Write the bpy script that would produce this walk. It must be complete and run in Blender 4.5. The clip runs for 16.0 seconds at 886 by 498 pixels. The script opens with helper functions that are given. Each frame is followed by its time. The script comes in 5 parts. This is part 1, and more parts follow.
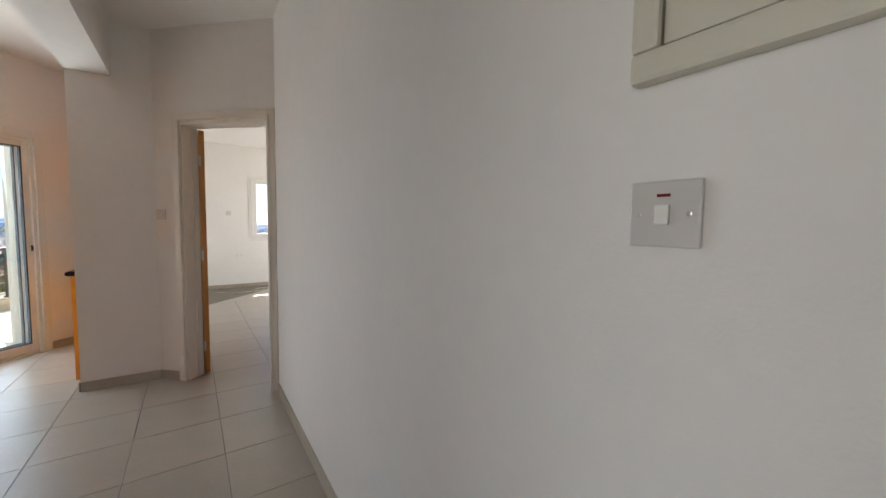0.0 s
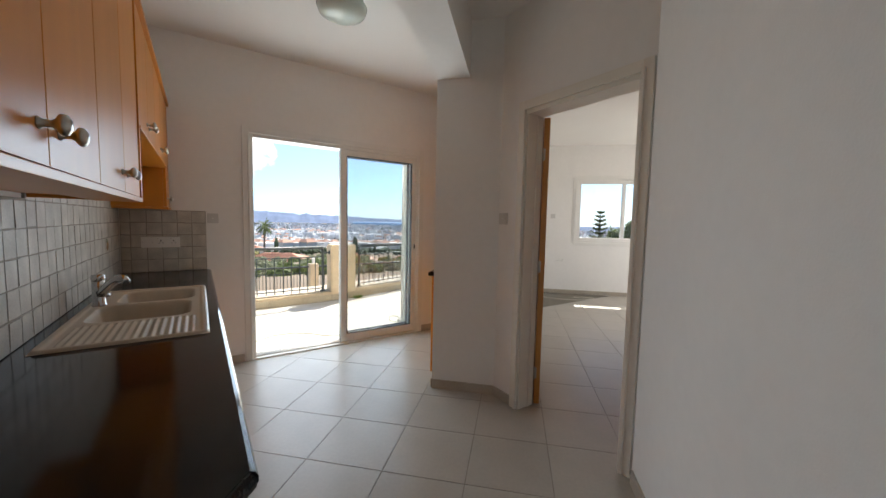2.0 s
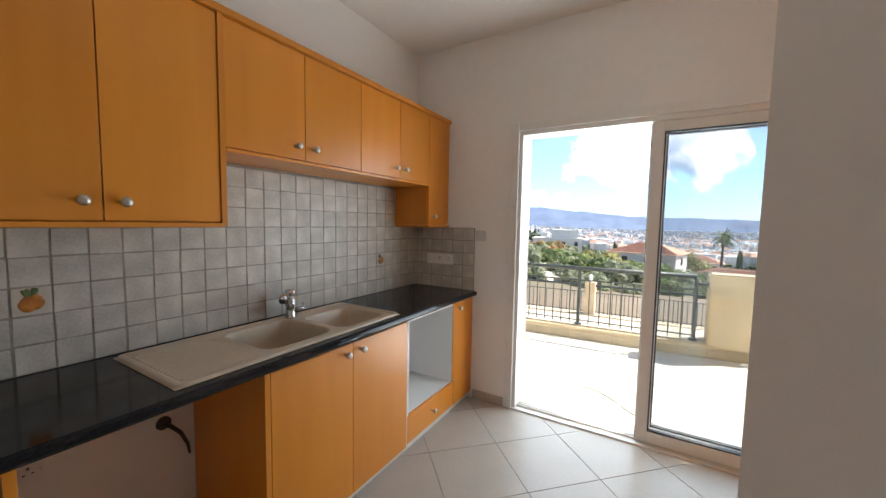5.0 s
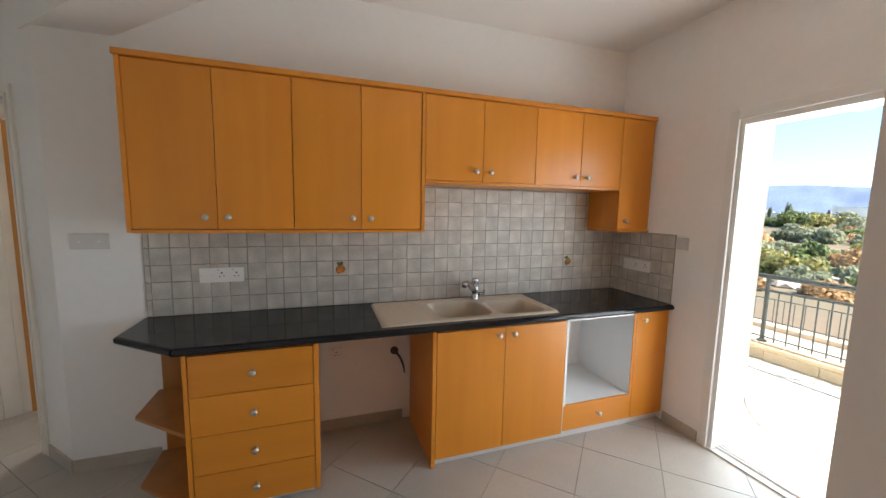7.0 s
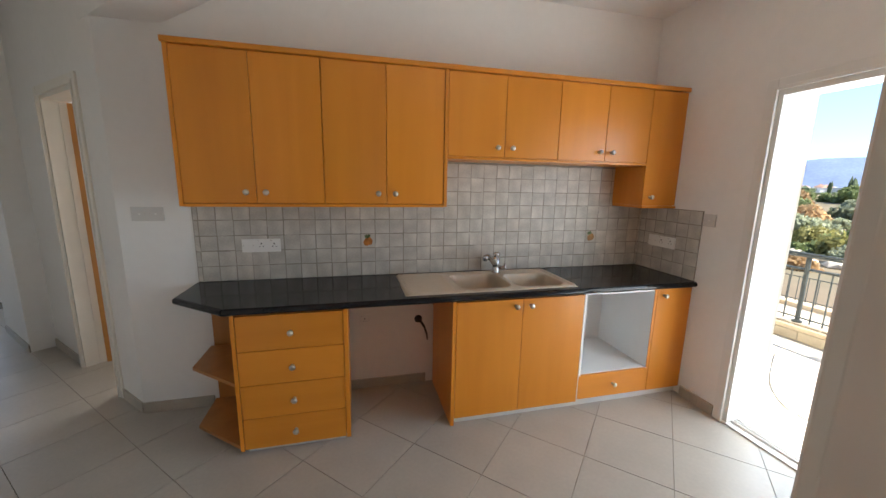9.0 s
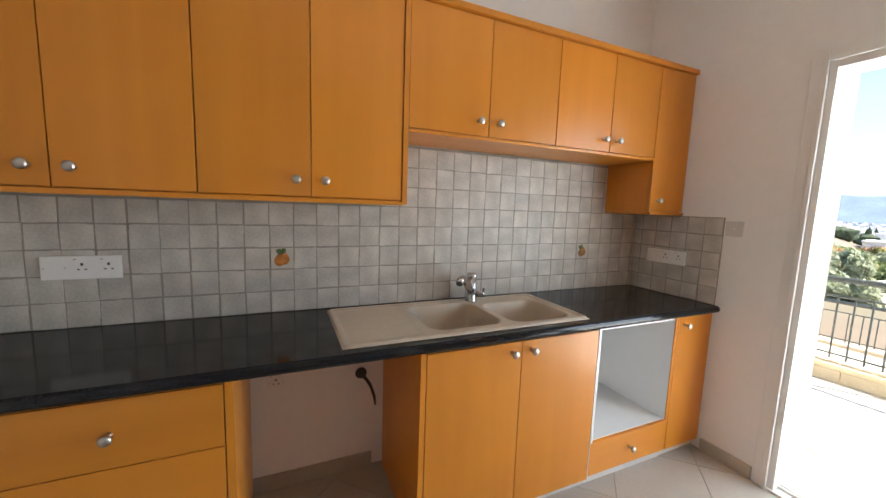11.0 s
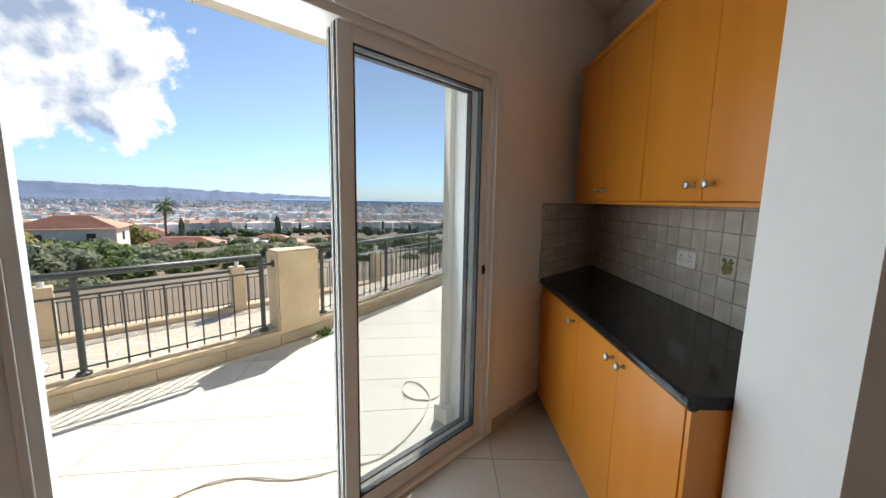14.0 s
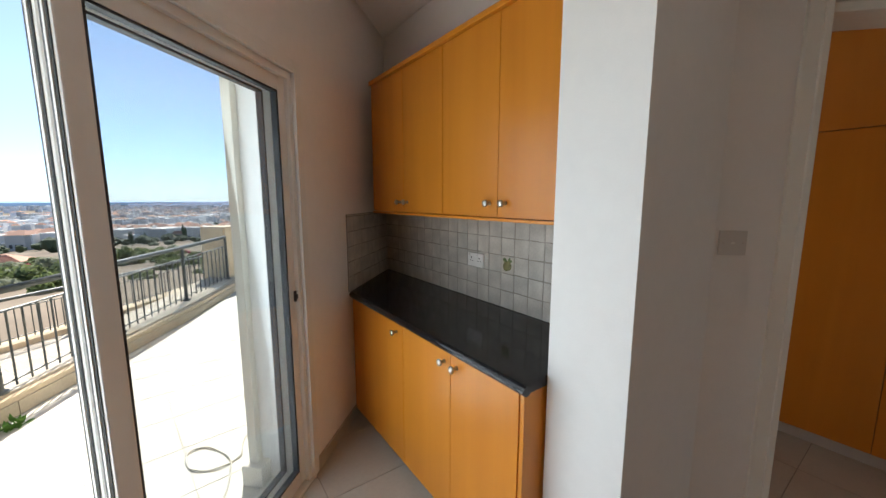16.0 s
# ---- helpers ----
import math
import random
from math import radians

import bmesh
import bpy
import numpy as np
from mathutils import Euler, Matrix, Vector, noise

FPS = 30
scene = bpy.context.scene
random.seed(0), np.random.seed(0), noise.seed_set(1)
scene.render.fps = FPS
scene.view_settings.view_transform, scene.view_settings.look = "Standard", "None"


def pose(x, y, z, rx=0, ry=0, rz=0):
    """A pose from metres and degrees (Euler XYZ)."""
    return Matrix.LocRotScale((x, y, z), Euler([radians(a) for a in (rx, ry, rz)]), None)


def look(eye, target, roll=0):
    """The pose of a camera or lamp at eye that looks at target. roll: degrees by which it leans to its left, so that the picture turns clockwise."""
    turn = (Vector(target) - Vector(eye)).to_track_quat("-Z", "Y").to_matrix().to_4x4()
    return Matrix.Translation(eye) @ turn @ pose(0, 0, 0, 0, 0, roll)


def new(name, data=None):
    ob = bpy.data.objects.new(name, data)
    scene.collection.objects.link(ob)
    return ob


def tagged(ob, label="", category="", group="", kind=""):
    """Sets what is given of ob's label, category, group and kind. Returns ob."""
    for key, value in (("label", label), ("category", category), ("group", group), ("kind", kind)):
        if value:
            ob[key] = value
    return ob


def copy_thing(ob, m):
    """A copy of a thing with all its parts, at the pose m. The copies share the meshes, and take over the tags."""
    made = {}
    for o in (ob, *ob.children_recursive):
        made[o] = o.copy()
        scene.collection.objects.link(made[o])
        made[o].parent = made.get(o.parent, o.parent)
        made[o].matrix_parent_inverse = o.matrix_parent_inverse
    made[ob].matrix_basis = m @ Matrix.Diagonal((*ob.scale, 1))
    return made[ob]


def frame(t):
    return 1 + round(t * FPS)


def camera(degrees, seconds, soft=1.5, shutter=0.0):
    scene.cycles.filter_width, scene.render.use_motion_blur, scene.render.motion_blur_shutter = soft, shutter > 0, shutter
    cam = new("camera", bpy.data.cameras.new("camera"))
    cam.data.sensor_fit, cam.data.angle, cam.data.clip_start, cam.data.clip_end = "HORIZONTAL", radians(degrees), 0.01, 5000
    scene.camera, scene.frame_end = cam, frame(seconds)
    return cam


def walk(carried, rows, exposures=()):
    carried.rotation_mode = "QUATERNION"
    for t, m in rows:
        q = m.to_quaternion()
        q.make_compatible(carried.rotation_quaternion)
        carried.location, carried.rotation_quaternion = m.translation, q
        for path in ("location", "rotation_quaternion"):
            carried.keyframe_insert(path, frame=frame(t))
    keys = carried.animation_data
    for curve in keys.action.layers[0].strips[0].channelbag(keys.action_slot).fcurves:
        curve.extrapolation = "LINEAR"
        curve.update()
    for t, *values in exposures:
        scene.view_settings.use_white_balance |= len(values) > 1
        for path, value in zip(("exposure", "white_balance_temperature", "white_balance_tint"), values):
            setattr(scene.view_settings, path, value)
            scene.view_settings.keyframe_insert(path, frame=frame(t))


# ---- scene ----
cam = camera(101.5, 16.0)
PATH = [
    (0, (0.638, -0.113, 1.342), (0.287, 1.851, 1.21), 0.8),
    (0.5, (0.558, -0.075, 1.343), (-0.177, 1.779, 1.2), 1.1),
    (1, (0.375, 0.06, 1.347), (-0.714, 1.732, 1.196), 0.8),
    (1.5, (0.059, 0.287, 1.355), (-1.297, 1.749, 1.201), 1.3),
    (2, (-0.176, 0.535, 1.365), (-1.829, 1.65, 1.215), 1.2),
    (2.5, (-0.356, 0.682, 1.403), (-2.208, 1.423, 1.257), 1.1),
    (3, (-0.505, 0.866, 1.424), (-2.465, 1.232, 1.272), 1.1),
    (3.5, (-0.709, 1.072, 1.412), (-2.702, 1.125, 1.261), 1.2),
    (5.8, (-1.601, 2.158, 1.506), (-2.814, 0.573, 1.373), 0.8),
    (6, (-1.635, 2.197, 1.521), (-2.685, 0.499, 1.394), 0.8),
    (6.5, (-1.604, 2.35, 1.562), (-2.386, 0.514, 1.43), 1.1),
    (7, (-1.56, 2.526, 1.571), (-2.195, 0.642, 1.349), 1.1),
    (7.5, (-1.563, 2.593, 1.509), (-2.117, 0.699, 1.184), 1.0),
    (8, (-1.561, 2.607, 1.531), (-2.059, 0.719, 1.099), 1.0),
    (8.5, (-1.568, 2.641, 1.568), (-2.043, 0.742, 1.158), 1.0),
    (8.7, (-1.569, 2.646, 1.587), (-2.043, 0.742, 1.197), 1.1),
    (10.8, (-1.685, 1.99, 1.423), (-2.364, 0.123, 1.192), 1.9),
    (11, (-1.685, 1.833, 1.423), (-2.492, 0.018, 1.188), 2.0),
    (11.5, (-1.701, 1.506, 1.472), (-3.022, 0.027, 1.216), 1.5),
    (12, (-1.907, 1.155, 1.434), (-3.623, 0.156, 1.193), 1.4),
    (12.5, (-2.124, 0.996, 1.434), (-4.043, 0.483, 1.205), 1.1),
    (13, (-2.293, 0.938, 1.456), (-4.268, 1.159, 1.224), 1.3),
    (13.5, (-2.493, 1.017, 1.439), (-4.282, 1.878, 1.2), 0.9),
    (14, (-2.724, 1.071, 1.454), (-4.122, 2.475, 1.186), 1.0),
    (14.5, (-2.882, 1.055, 1.466), (-3.77, 2.824, 1.178), 1.0),
    (15, (-2.95, 1.043, 1.484), (-3.536, 2.932, 1.19), 0.5),
    (15.5, (-2.979, 1.048, 1.525), (-3.406, 2.981, 1.239), 0.2),
    (16, (-2.985, 1.052, 1.547), (-3.303, 3.008, 1.274), -0.0),
]
walk(cam, [(t, look(eye, target, roll)) for t, eye, target, roll in PATH], [(0, 2.15), (1.2, 1.95), (2.0, 1.7), (3.7, 2.0), (6, 2.0), (6.6, 2.4), (7.5, 2.25), (8.5, 2.25), (11, 2.5), (11.6, 2.3), (12.1, 1.4), (13, 1.4), (14.5, 1.05), (15.2, 1.15), (16, 1.5)])

# ---- world and sun ----
R2 = math.sqrt(0.5)
SUN_DIR = Vector((-0.39, 0.58, 0.72)).normalized()
world = bpy.data.worlds.new("sky")
scene.world = world
world.use_nodes = True
wn = world.node_tree.nodes
sky = wn.new("ShaderNodeTexSky")
sky.sky_type = "NISHITA"
sky.sun_disc = False
sky.sun_elevation = math.asin(SUN_DIR.z)
sky.sun_rotation = math.atan2(SUN_DIR.x, SUN_DIR.y)
sky.air_density, sky.dust_density, sky.ozone_density = 1.0, 0.35, 3.0
# sea haze: the low sky is pale blue, not yellow
wco, wsep, wrange, wmix = wn.new("ShaderNodeTexCoord"), wn.new("ShaderNodeSeparateXYZ"), wn.new("ShaderNodeMapRange"), wn.new("ShaderNodeMix")
wmix.data_type, wmix.blend_type = "RGBA", "MULTIPLY"
wrange.inputs[1].default_value, wrange.inputs[2].default_value, wrange.inputs[3].default_value, wrange.inputs[4].default_value = 0.0, 0.22, 1.0, 0.0
wmix.inputs[7].default_value = (0.66, 0.90, 1.32, 1)
wl = world.node_tree.links
wl.new(wco.outputs["Generated"], wsep.inputs[0])
wl.new(wsep.outputs[2], wrange.inputs[0])
wl.new(wrange.outputs[0], wmix.inputs[0])
wl.new(sky.outputs[0], wmix.inputs[6])
wl.new(wmix.outputs[2], wn["Background"].inputs[0])
wn["Background"].inputs[1].default_value = 0.068
sun = new("sun", bpy.data.lights.new("sun", "SUN"))
sun.data.energy, sun.data.angle, sun.data.color = 3.4, radians(0.53), (1.0, 0.95, 0.87)
scene.cycles.diffuse_bounces = 8
sun.matrix_world = look((0, 0, 30), Vector((0, 0, 30)) - SUN_DIR)



def fill_light(name, u, v, z, w, h, yaw, watts):
    """An added fill lamp set in an unseen wall opening."""
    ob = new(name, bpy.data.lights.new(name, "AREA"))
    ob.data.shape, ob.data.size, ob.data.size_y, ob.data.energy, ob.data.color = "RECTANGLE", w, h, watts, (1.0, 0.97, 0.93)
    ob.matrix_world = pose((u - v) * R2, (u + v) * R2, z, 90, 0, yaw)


fill_light("bedroom_fill_light", 3.9, 6.35, 1.3, 2.05, 1.95, 135, 12)
terrace_fill = new("terrace_door_fill_lamp", bpy.data.lights.new("terrace_door_fill_lamp", "AREA"))
terrace_fill.data.shape, terrace_fill.data.size, terrace_fill.data.size_y, terrace_fill.data.energy, terrace_fill.data.color = "RECTANGLE", 1.7, 2.0, 11, (0.82, 0.93, 1.0)
terrace_fill.matrix_world = look((-4.27, 1.84, 1.09), (-3.27, 1.84, 1.19))
fill_light("hall_fill_light", 0.42, -4.1, 1.1, 0.85, 2.1, 45, 0.6)
fill_light("second_room_fill_light", -2.68, -0.95, 1.55, 1.6, 1.25, -45, 8)


# ---- materials ----
def mat(name, col, rough=0.5, metal=0.0, var=0.0, scale=4.0, bump=0.0, bscale=60.0, obj_var=0.0, spec=0.5, fine=0.0):
    """A plain surface: colour varied at two scales, fine relief, and a tone of its own for each piece."""
    m = bpy.data.materials.new(name)
    m.use_nodes = True
    n, l = m.node_tree.nodes, m.node_tree.links
    b = n["Principled BSDF"]
    b.inputs["Roughness"].default_value, b.inputs["Metallic"].default_value = rough, metal
    b.inputs["Specular IOR Level"].default_value = spec
    b.inputs["Base Color"].default_value = (*col, 1)
    co = n.new("ShaderNodeTexCoord")
    if var or fine or obj_var:
        mul = n.new("ShaderNodeHueSaturation")
        mul.inputs["Color"].default_value = (*col, 1)
        t = n.new("ShaderNodeTexNoise")
        t.inputs["Scale"].default_value, t.inputs["Detail"].default_value = scale, 5
        l.new(co.outputs["Object"], t.inputs["Vector"])
        r = n.new("ShaderNodeMapRange")
        r.inputs[1].default_value, r.inputs[2].default_value = 0.3, 0.7
        r.inputs[3].default_value, r.inputs[4].default_value = 1 - var, 1 + var
        l.new(t.outputs["Fac"], r.inputs[0])
        out = r.outputs[0]
        t2 = n.new("ShaderNodeTexNoise")
        t2.inputs["Scale"].default_value, t2.inputs["Detail"].default_value = scale * 14, 3
        l.new(co.outputs["Object"], t2.inputs["Vector"])
        r2 = n.new("ShaderNodeMapRange")
        r2.inputs[1].default_value, r2.inputs[2].default_value = 0.3, 0.7
        r2.inputs[3].default_value, r2.inputs[4].default_value = 1 - fine, 1 + fine
        l.new(t2.outputs["Fac"], r2.inputs[0])
        mm = n.new("ShaderNodeMath")
        mm.operation = "MULTIPLY"
        l.new(out, mm.inputs[0])
        l.new(r2.outputs[0], mm.inputs[1])
        out = mm.outputs[0]
        if obj_var:
            oi = n.new("ShaderNodeObjectInfo")
            r3 = n.new("ShaderNodeMapRange")
            r3.inputs[3].default_value, r3.inputs[4].default_value = 1 - obj_var, 1 + obj_var
            l.new(oi.outputs["Random"], r3.inputs[0])
            m3 = n.new("ShaderNodeMath")
            m3.operation = "MULTIPLY"
            l.new(out, m3.inputs[0])
            l.new(r3.outputs[0], m3.inputs[1])
            out = m3.outputs[0]
        l.new(out, mul.inputs["Value"])
        l.new(mul.outputs[0], b.inputs["Base Color"])
    if bump:
        bt = n.new("ShaderNodeTexNoise")
        bt.inputs["Scale"].default_value, bt.inputs["Detail"].default_value = bscale, 4
        l.new(co.outputs["Object"], bt.inputs["Vector"])
        bp = n.new("ShaderNodeBump")
        bp.inputs["Strength"].default_value, bp.inputs["Distance"].default_value = bump, 0.004
        l.new(bt.outputs["Fac"], bp.inputs["Height"])
        l.new(bp.outputs[0], b.inputs["Normal"])
    return m


def wood(name, dark, light, rough=0.32, axis=2, length=1.0):
    """Steamed beech veneer: long soft streaks along one axis, with small flecks."""
    m = bpy.data.materials.new(name)
    m.use_nodes = True
    n, l = m.node_tree.nodes, m.node_tree.links
    b = n["Principled BSDF"]
    co, mp, oi = n.new("ShaderNodeTexCoord"), n.new("ShaderNodeMapping"), n.new("ShaderNodeObjectInfo")
    sc = [9.0, 9.0, 9.0]
    sc[axis] = 0.7 / length
    mp.inputs["Scale"].default_value = sc
    sh = n.new("ShaderNodeVectorMath")
    sh.operation = "SCALE"
    sh.inputs[0].default_value = (7.3, 3.1, 5.7)
    l.new(oi.outputs["Random"], sh.inputs["Scale"])
    l.new(sh.outputs[0], mp.inputs["Location"])
    l.new(co.outputs["Object"], mp.inputs["Vector"])
    t = n.new("ShaderNodeTexNoise")
    t.inputs["Scale"].default_value, t.inputs["Detail"].default_value, t.inputs["Distortion"].default_value = 1.0, 6, 0.5
    l.new(mp.outputs[0], t.inputs["Vector"])
    t2 = n.new("ShaderNodeTexNoise")
    t2.inputs["Scale"].default_value, t2.inputs["Detail"].default_value = 2.2, 3
    l.new(co.outputs["Object"], t2.inputs["Vector"])
    mx = n.new("ShaderNodeMath")
    mx.operation = "MULTIPLY_ADD"
    mx.inputs[1].default_value = 0.45
    l.new(t2.outputs["Fac"], mx.inputs[0])
    l.new(t.outputs["Fac"], mx.inputs[2])
    cr = n.new("ShaderNodeValToRGB")
    cr.color_ramp.elements[0].position, cr.color_ramp.elements[1].position = 0.38, 1.02
    cr.color_ramp.elements[0].color, cr.color_ramp.elements[1].color = (*dark, 1), (*light, 1)
    l.new(mx.outputs[0], cr.inputs[0])
    hs = n.new("ShaderNodeHueSaturation")
    r3 = n.new("ShaderNodeMapRange")
    r3.inputs[3].default_value, r3.inputs[4].default_value = 0.93, 1.06
    l.new(oi.outputs["Random"], r3.inputs[0])
    l.new(r3.outputs[0], hs.inputs["Value"])
    l.new(cr.outputs[0], hs.inputs["Color"])
    l.new(hs.outputs[0], b.inputs["Base Color"])
    b.inputs["Roughness"].default_value = rough
    bp = n.new("ShaderNodeBump")
    bp.inputs["Strength"].default_value, bp.inputs["Distance"].default_value = 0.05, 0.002
    l.new(t.outputs["Fac"], bp.inputs["Height"])
    l.new(bp.outputs[0], b.inputs["Normal"])
    return m


PLASTER = mat("white_wall_paint", (0.80, 0.785, 0.76), 0.75, var=0.025, scale=1.3, bump=0.12, bscale=140, fine=0.012)
CEIL = mat("ceiling_paint", (0.80, 0.785, 0.76), 0.85, var=0.02, scale=1.0, bump=0.06, bscale=120)
SKIRT = mat("skirting_tile", (0.42, 0.375, 0.31), 0.4, var=0.08, scale=5, fine=0.04, obj_var=0.04)
FLOOR = mat("cream_floor_tile", (0.42, 0.385, 0.335), 0.32, var=0.05, scale=3.5, fine=0.03, obj_var=0.035, bump=0.03, bscale=30)
GROUT = mat("grey_grout", (0.20, 0.18, 0.15), 0.9, var=0.1, scale=8)
BEECH = wood("beech_veneer", (0.575, 0.196, 0.015), (0.675, 0.252, 0.024))
BEECH_H = wood("beech_veneer_along", (0.575, 0.196, 0.015), (0.675, 0.252, 0.024), axis=0)
BEECH_D = wood("dark_beech_panel", (0.34, 0.135, 0.03), (0.47, 0.20, 0.05))
DOORWOOD = wood("door_veneer", (0.42, 0.175, 0.035), (0.60, 0.27, 0.06))
BLACK = mat("black_laminate", (0.012, 0.012, 0.014), 0.085, var=0.25, scale=9, fine=0.35, bump=0.02, bscale=220, spec=0.3)
SPLASH = mat("stone_look_wall_tile", (0.505, 0.474, 0.422), 0.42, var=0.14, scale=10, fine=0.09, obj_var=0.07, bump=0.25, bscale=40)
SPLASHG = mat("wall_tile_grout", (0.30, 0.275, 0.235), 0.9, var=0.15, scale=12)
FRUITBASE = mat("fruit_tile_glaze", (0.52, 0.475, 0.40), 0.35, var=0.06, scale=20)
FRUITS = [mat("painted_orange", (0.42, 0.15, 0.025), 0.4, var=0.35, scale=40), mat("painted_pear", (0.32, 0.15, 0.03), 0.4, var=0.35, scale=40), mat("painted_fig", (0.16, 0.15, 0.05), 0.4, var=0.4, scale=40)]
LEAFP = mat("painted_leaf", (0.10, 0.15, 0.05), 0.4, var=0.35, scale=60)
PLATE = mat("satin_white_plate", (0.60, 0.585, 0.56), 0.28, var=0.015, scale=20)
WPLASTIC = mat("white_plastic", (0.78, 0.77, 0.74), 0.32, var=0.015, scale=20)
GREYP = mat("dark_slot", (0.05, 0.045, 0.045), 0.5)
REDP = mat("dark_red_neon", (0.16, 0.02, 0.02), 0.2)
NICKEL = mat("brushed_nickel", (0.56, 0.54, 0.50), 0.28, metal=1.0, bump=0.03, bscale=300)
CHROME = mat("chrome", (0.55, 0.56, 0.57), 0.09, metal=1.0)
SINKM = mat("sand_composite", (0.52, 0.44, 0.34), 0.38, var=0.03, scale=30, fine=0.05, bump=0.03, bscale=300)
MELAMINE = mat("white_melamine", (0.80, 0.80, 0.79), 0.4, var=0.01, scale=5)
PLINTH = mat("pale_grey_plinth", (0.62, 0.61, 0.59), 0.35, var=0.03, scale=5)
TRIM = mat("cream_gloss_paint", (0.76, 0.725, 0.65), 0.35, var=0.03, scale=6, bump=0.04, bscale=50)
PANELC = mat("cream_hatch_paint", (0.62, 0.60, 0.50), 0.4, var=0.02, scale=4)
ALU = mat("white_aluminium", (0.76, 0.75, 0.72), 0.35, var=0.02, scale=6)
GASKET = mat("black_gasket", (0.02, 0.02, 0.022), 0.6)
IRON = mat("dark_green_iron", (0.055, 0.065, 0.062), 0.45, var=0.15, scale=20, bump=0.05)
STUCCO = mat("cream_stucco", (0.66, 0.53, 0.36), 0.9, var=0.10, scale=3, fine=0.06, bump=0.5, bscale=70)
EXTWALL = mat("pale_outer_render", (0.72, 0.68, 0.60), 0.9, var=0.04, scale=2, bump=0.3, bscale=80)
KERB = mat("pale_kerb_stone", (0.50, 0.42, 0.30), 0.8, var=0.10, scale=4, fine=0.06, bump=0.2, bscale=60, obj_var=0.05)
TERRACE = mat("terrace_tile", (0.62, 0.585, 0.51), 0.55, var=0.06, scale=3, fine=0.04, obj_var=0.05, bump=0.06, bscale=50)
TGROUT = mat("terrace_grout", (0.46, 0.42, 0.34), 0.9, var=0.1, scale=6)
CABLE = mat("white_cable", (0.62, 0.58, 0.50), 0.5)
OPAL = mat("green_white_glass", (0.62, 0.70, 0.64), 0.15)


def glass_mat(name, tint):
    m = bpy.data.materials.new(name)
    m.use_nodes = True
    n, l = m.node_tree.nodes, m.node_tree.links
    n.remove(n["Principled BSDF"])
    tr, gl, mx, fr = n.new("ShaderNodeBsdfTransparent"), n.new("ShaderNodeBsdfGlossy"), n.new("ShaderNodeMixShader"), n.new("ShaderNodeLayerWeight")
    tr.inputs[0].default_value = (*tint, 1)
    gl.inputs["Roughness"].default_value = 0.01
    fr.inputs["Blend"].default_value = 0.5
    pw, ad = n.new("ShaderNodeMath"), n.new("ShaderNodeMath")
    pw.operation, ad.operation = "POWER", "MULTIPLY_ADD"
    pw.inputs[1].default_value = 4.0
    ad.inputs[1].default_value, ad.inputs[2].default_value = 0.75, 0.035
    l.new(fr.outputs["Facing"], pw.inputs[0])
    l.new(pw.outputs[0], ad.inputs[0])
    l.new(ad.outputs[0], mx.inputs[0])
    l.new(tr.outputs[0], mx.inputs[1])
    l.new(gl.outputs[0], mx.inputs[2])
    l.new(mx.outputs[0], n["Material Output"].inputs[0])
    return m


GLASS = glass_mat("tinted_glass", (0.91, 0.925, 0.93))


# ---- building helpers ----
def D(u, v):
    """A point of the plan given along the two diagonals: u towards (1, 1), v towards (-1, 1)."""
    return ((u - v) * R2, (u + v) * R2)


def mesh_ob(name, bm, material, parent=None, smooth=False):
    me = bpy.data.meshes.new(name)
    bmesh.ops.recalc_face_normals(bm, faces=bm.faces)
    bm.to_mesh(me)
    bm.free()
    for mm in (material if isinstance(material, (list, tuple)) else [material]):
        me.materials.append(mm)
    if smooth:
        for p in me.polygons:
            p.use_smooth = True
    ob = new(name, me)
    if parent is not None:
        ob.parent = parent
    return ob


def part(name, bm, material, parent, label="", smooth=False):
    ob = mesh_ob(name, bm, material, parent, smooth)
    return tagged(ob, label) if label else ob


def thing(name, label, category, m=None, group="", kind=""):
    ob = new(name)
    ob.empty_display_size = 0.1
    if m is not None:
        ob.matrix_world = m
    return tagged(ob, label, category, group, kind)


def box(x0, y0, z0, x1, y1, z1, bev=0.0, bm=None):
    bm2 = bmesh.new()
    bmesh.ops.create_cube(bm2, size=1, matrix=Matrix.LocRotScale(((x0 + x1) / 2, (y0 + y1) / 2, (z0 + z1) / 2), None, (abs(x1 - x0), abs(y1 - y0), abs(z1 - z0))))
    if bev:
        bmesh.ops.bevel(bm2, geom=bm2.edges[:], offset=bev, segments=2, profile=0.6, affect="EDGES")
    if bm is None:
        return bm2
    me = bpy.data.meshes.new("tmp")
    bm2.to_mesh(me)
    bm2.free()
    bm.from_mesh(me)
    bpy.data.meshes.remove(me)
    return bm


def prism(pts, z0, z1, bm=None, bev=0.0):
    bm = bm or bmesh.new()
    lo = [bm.verts.new((x, y, z0)) for x, y in pts]
    hi = [bm.verts.new((x, y, z1)) for x, y in pts]
    n = len(pts)
    bm.faces.new(lo[::-1])
    bm.faces.new(hi)
    for i in range(n):
        bm.faces.new((lo[i], lo[(i + 1) % n], hi[(i + 1) % n], hi[i]))
    if bev:
        bmesh.ops.bevel(bm, geom=bm.edges[:], offset=bev, segments=2, profile=0.6, affect="EDGES")
    return bm


def rect_uv(u0, v0, u1, v1):
    return [D(u0, v0), D(u1, v0), D(u1, v1), D(u0, v1)]


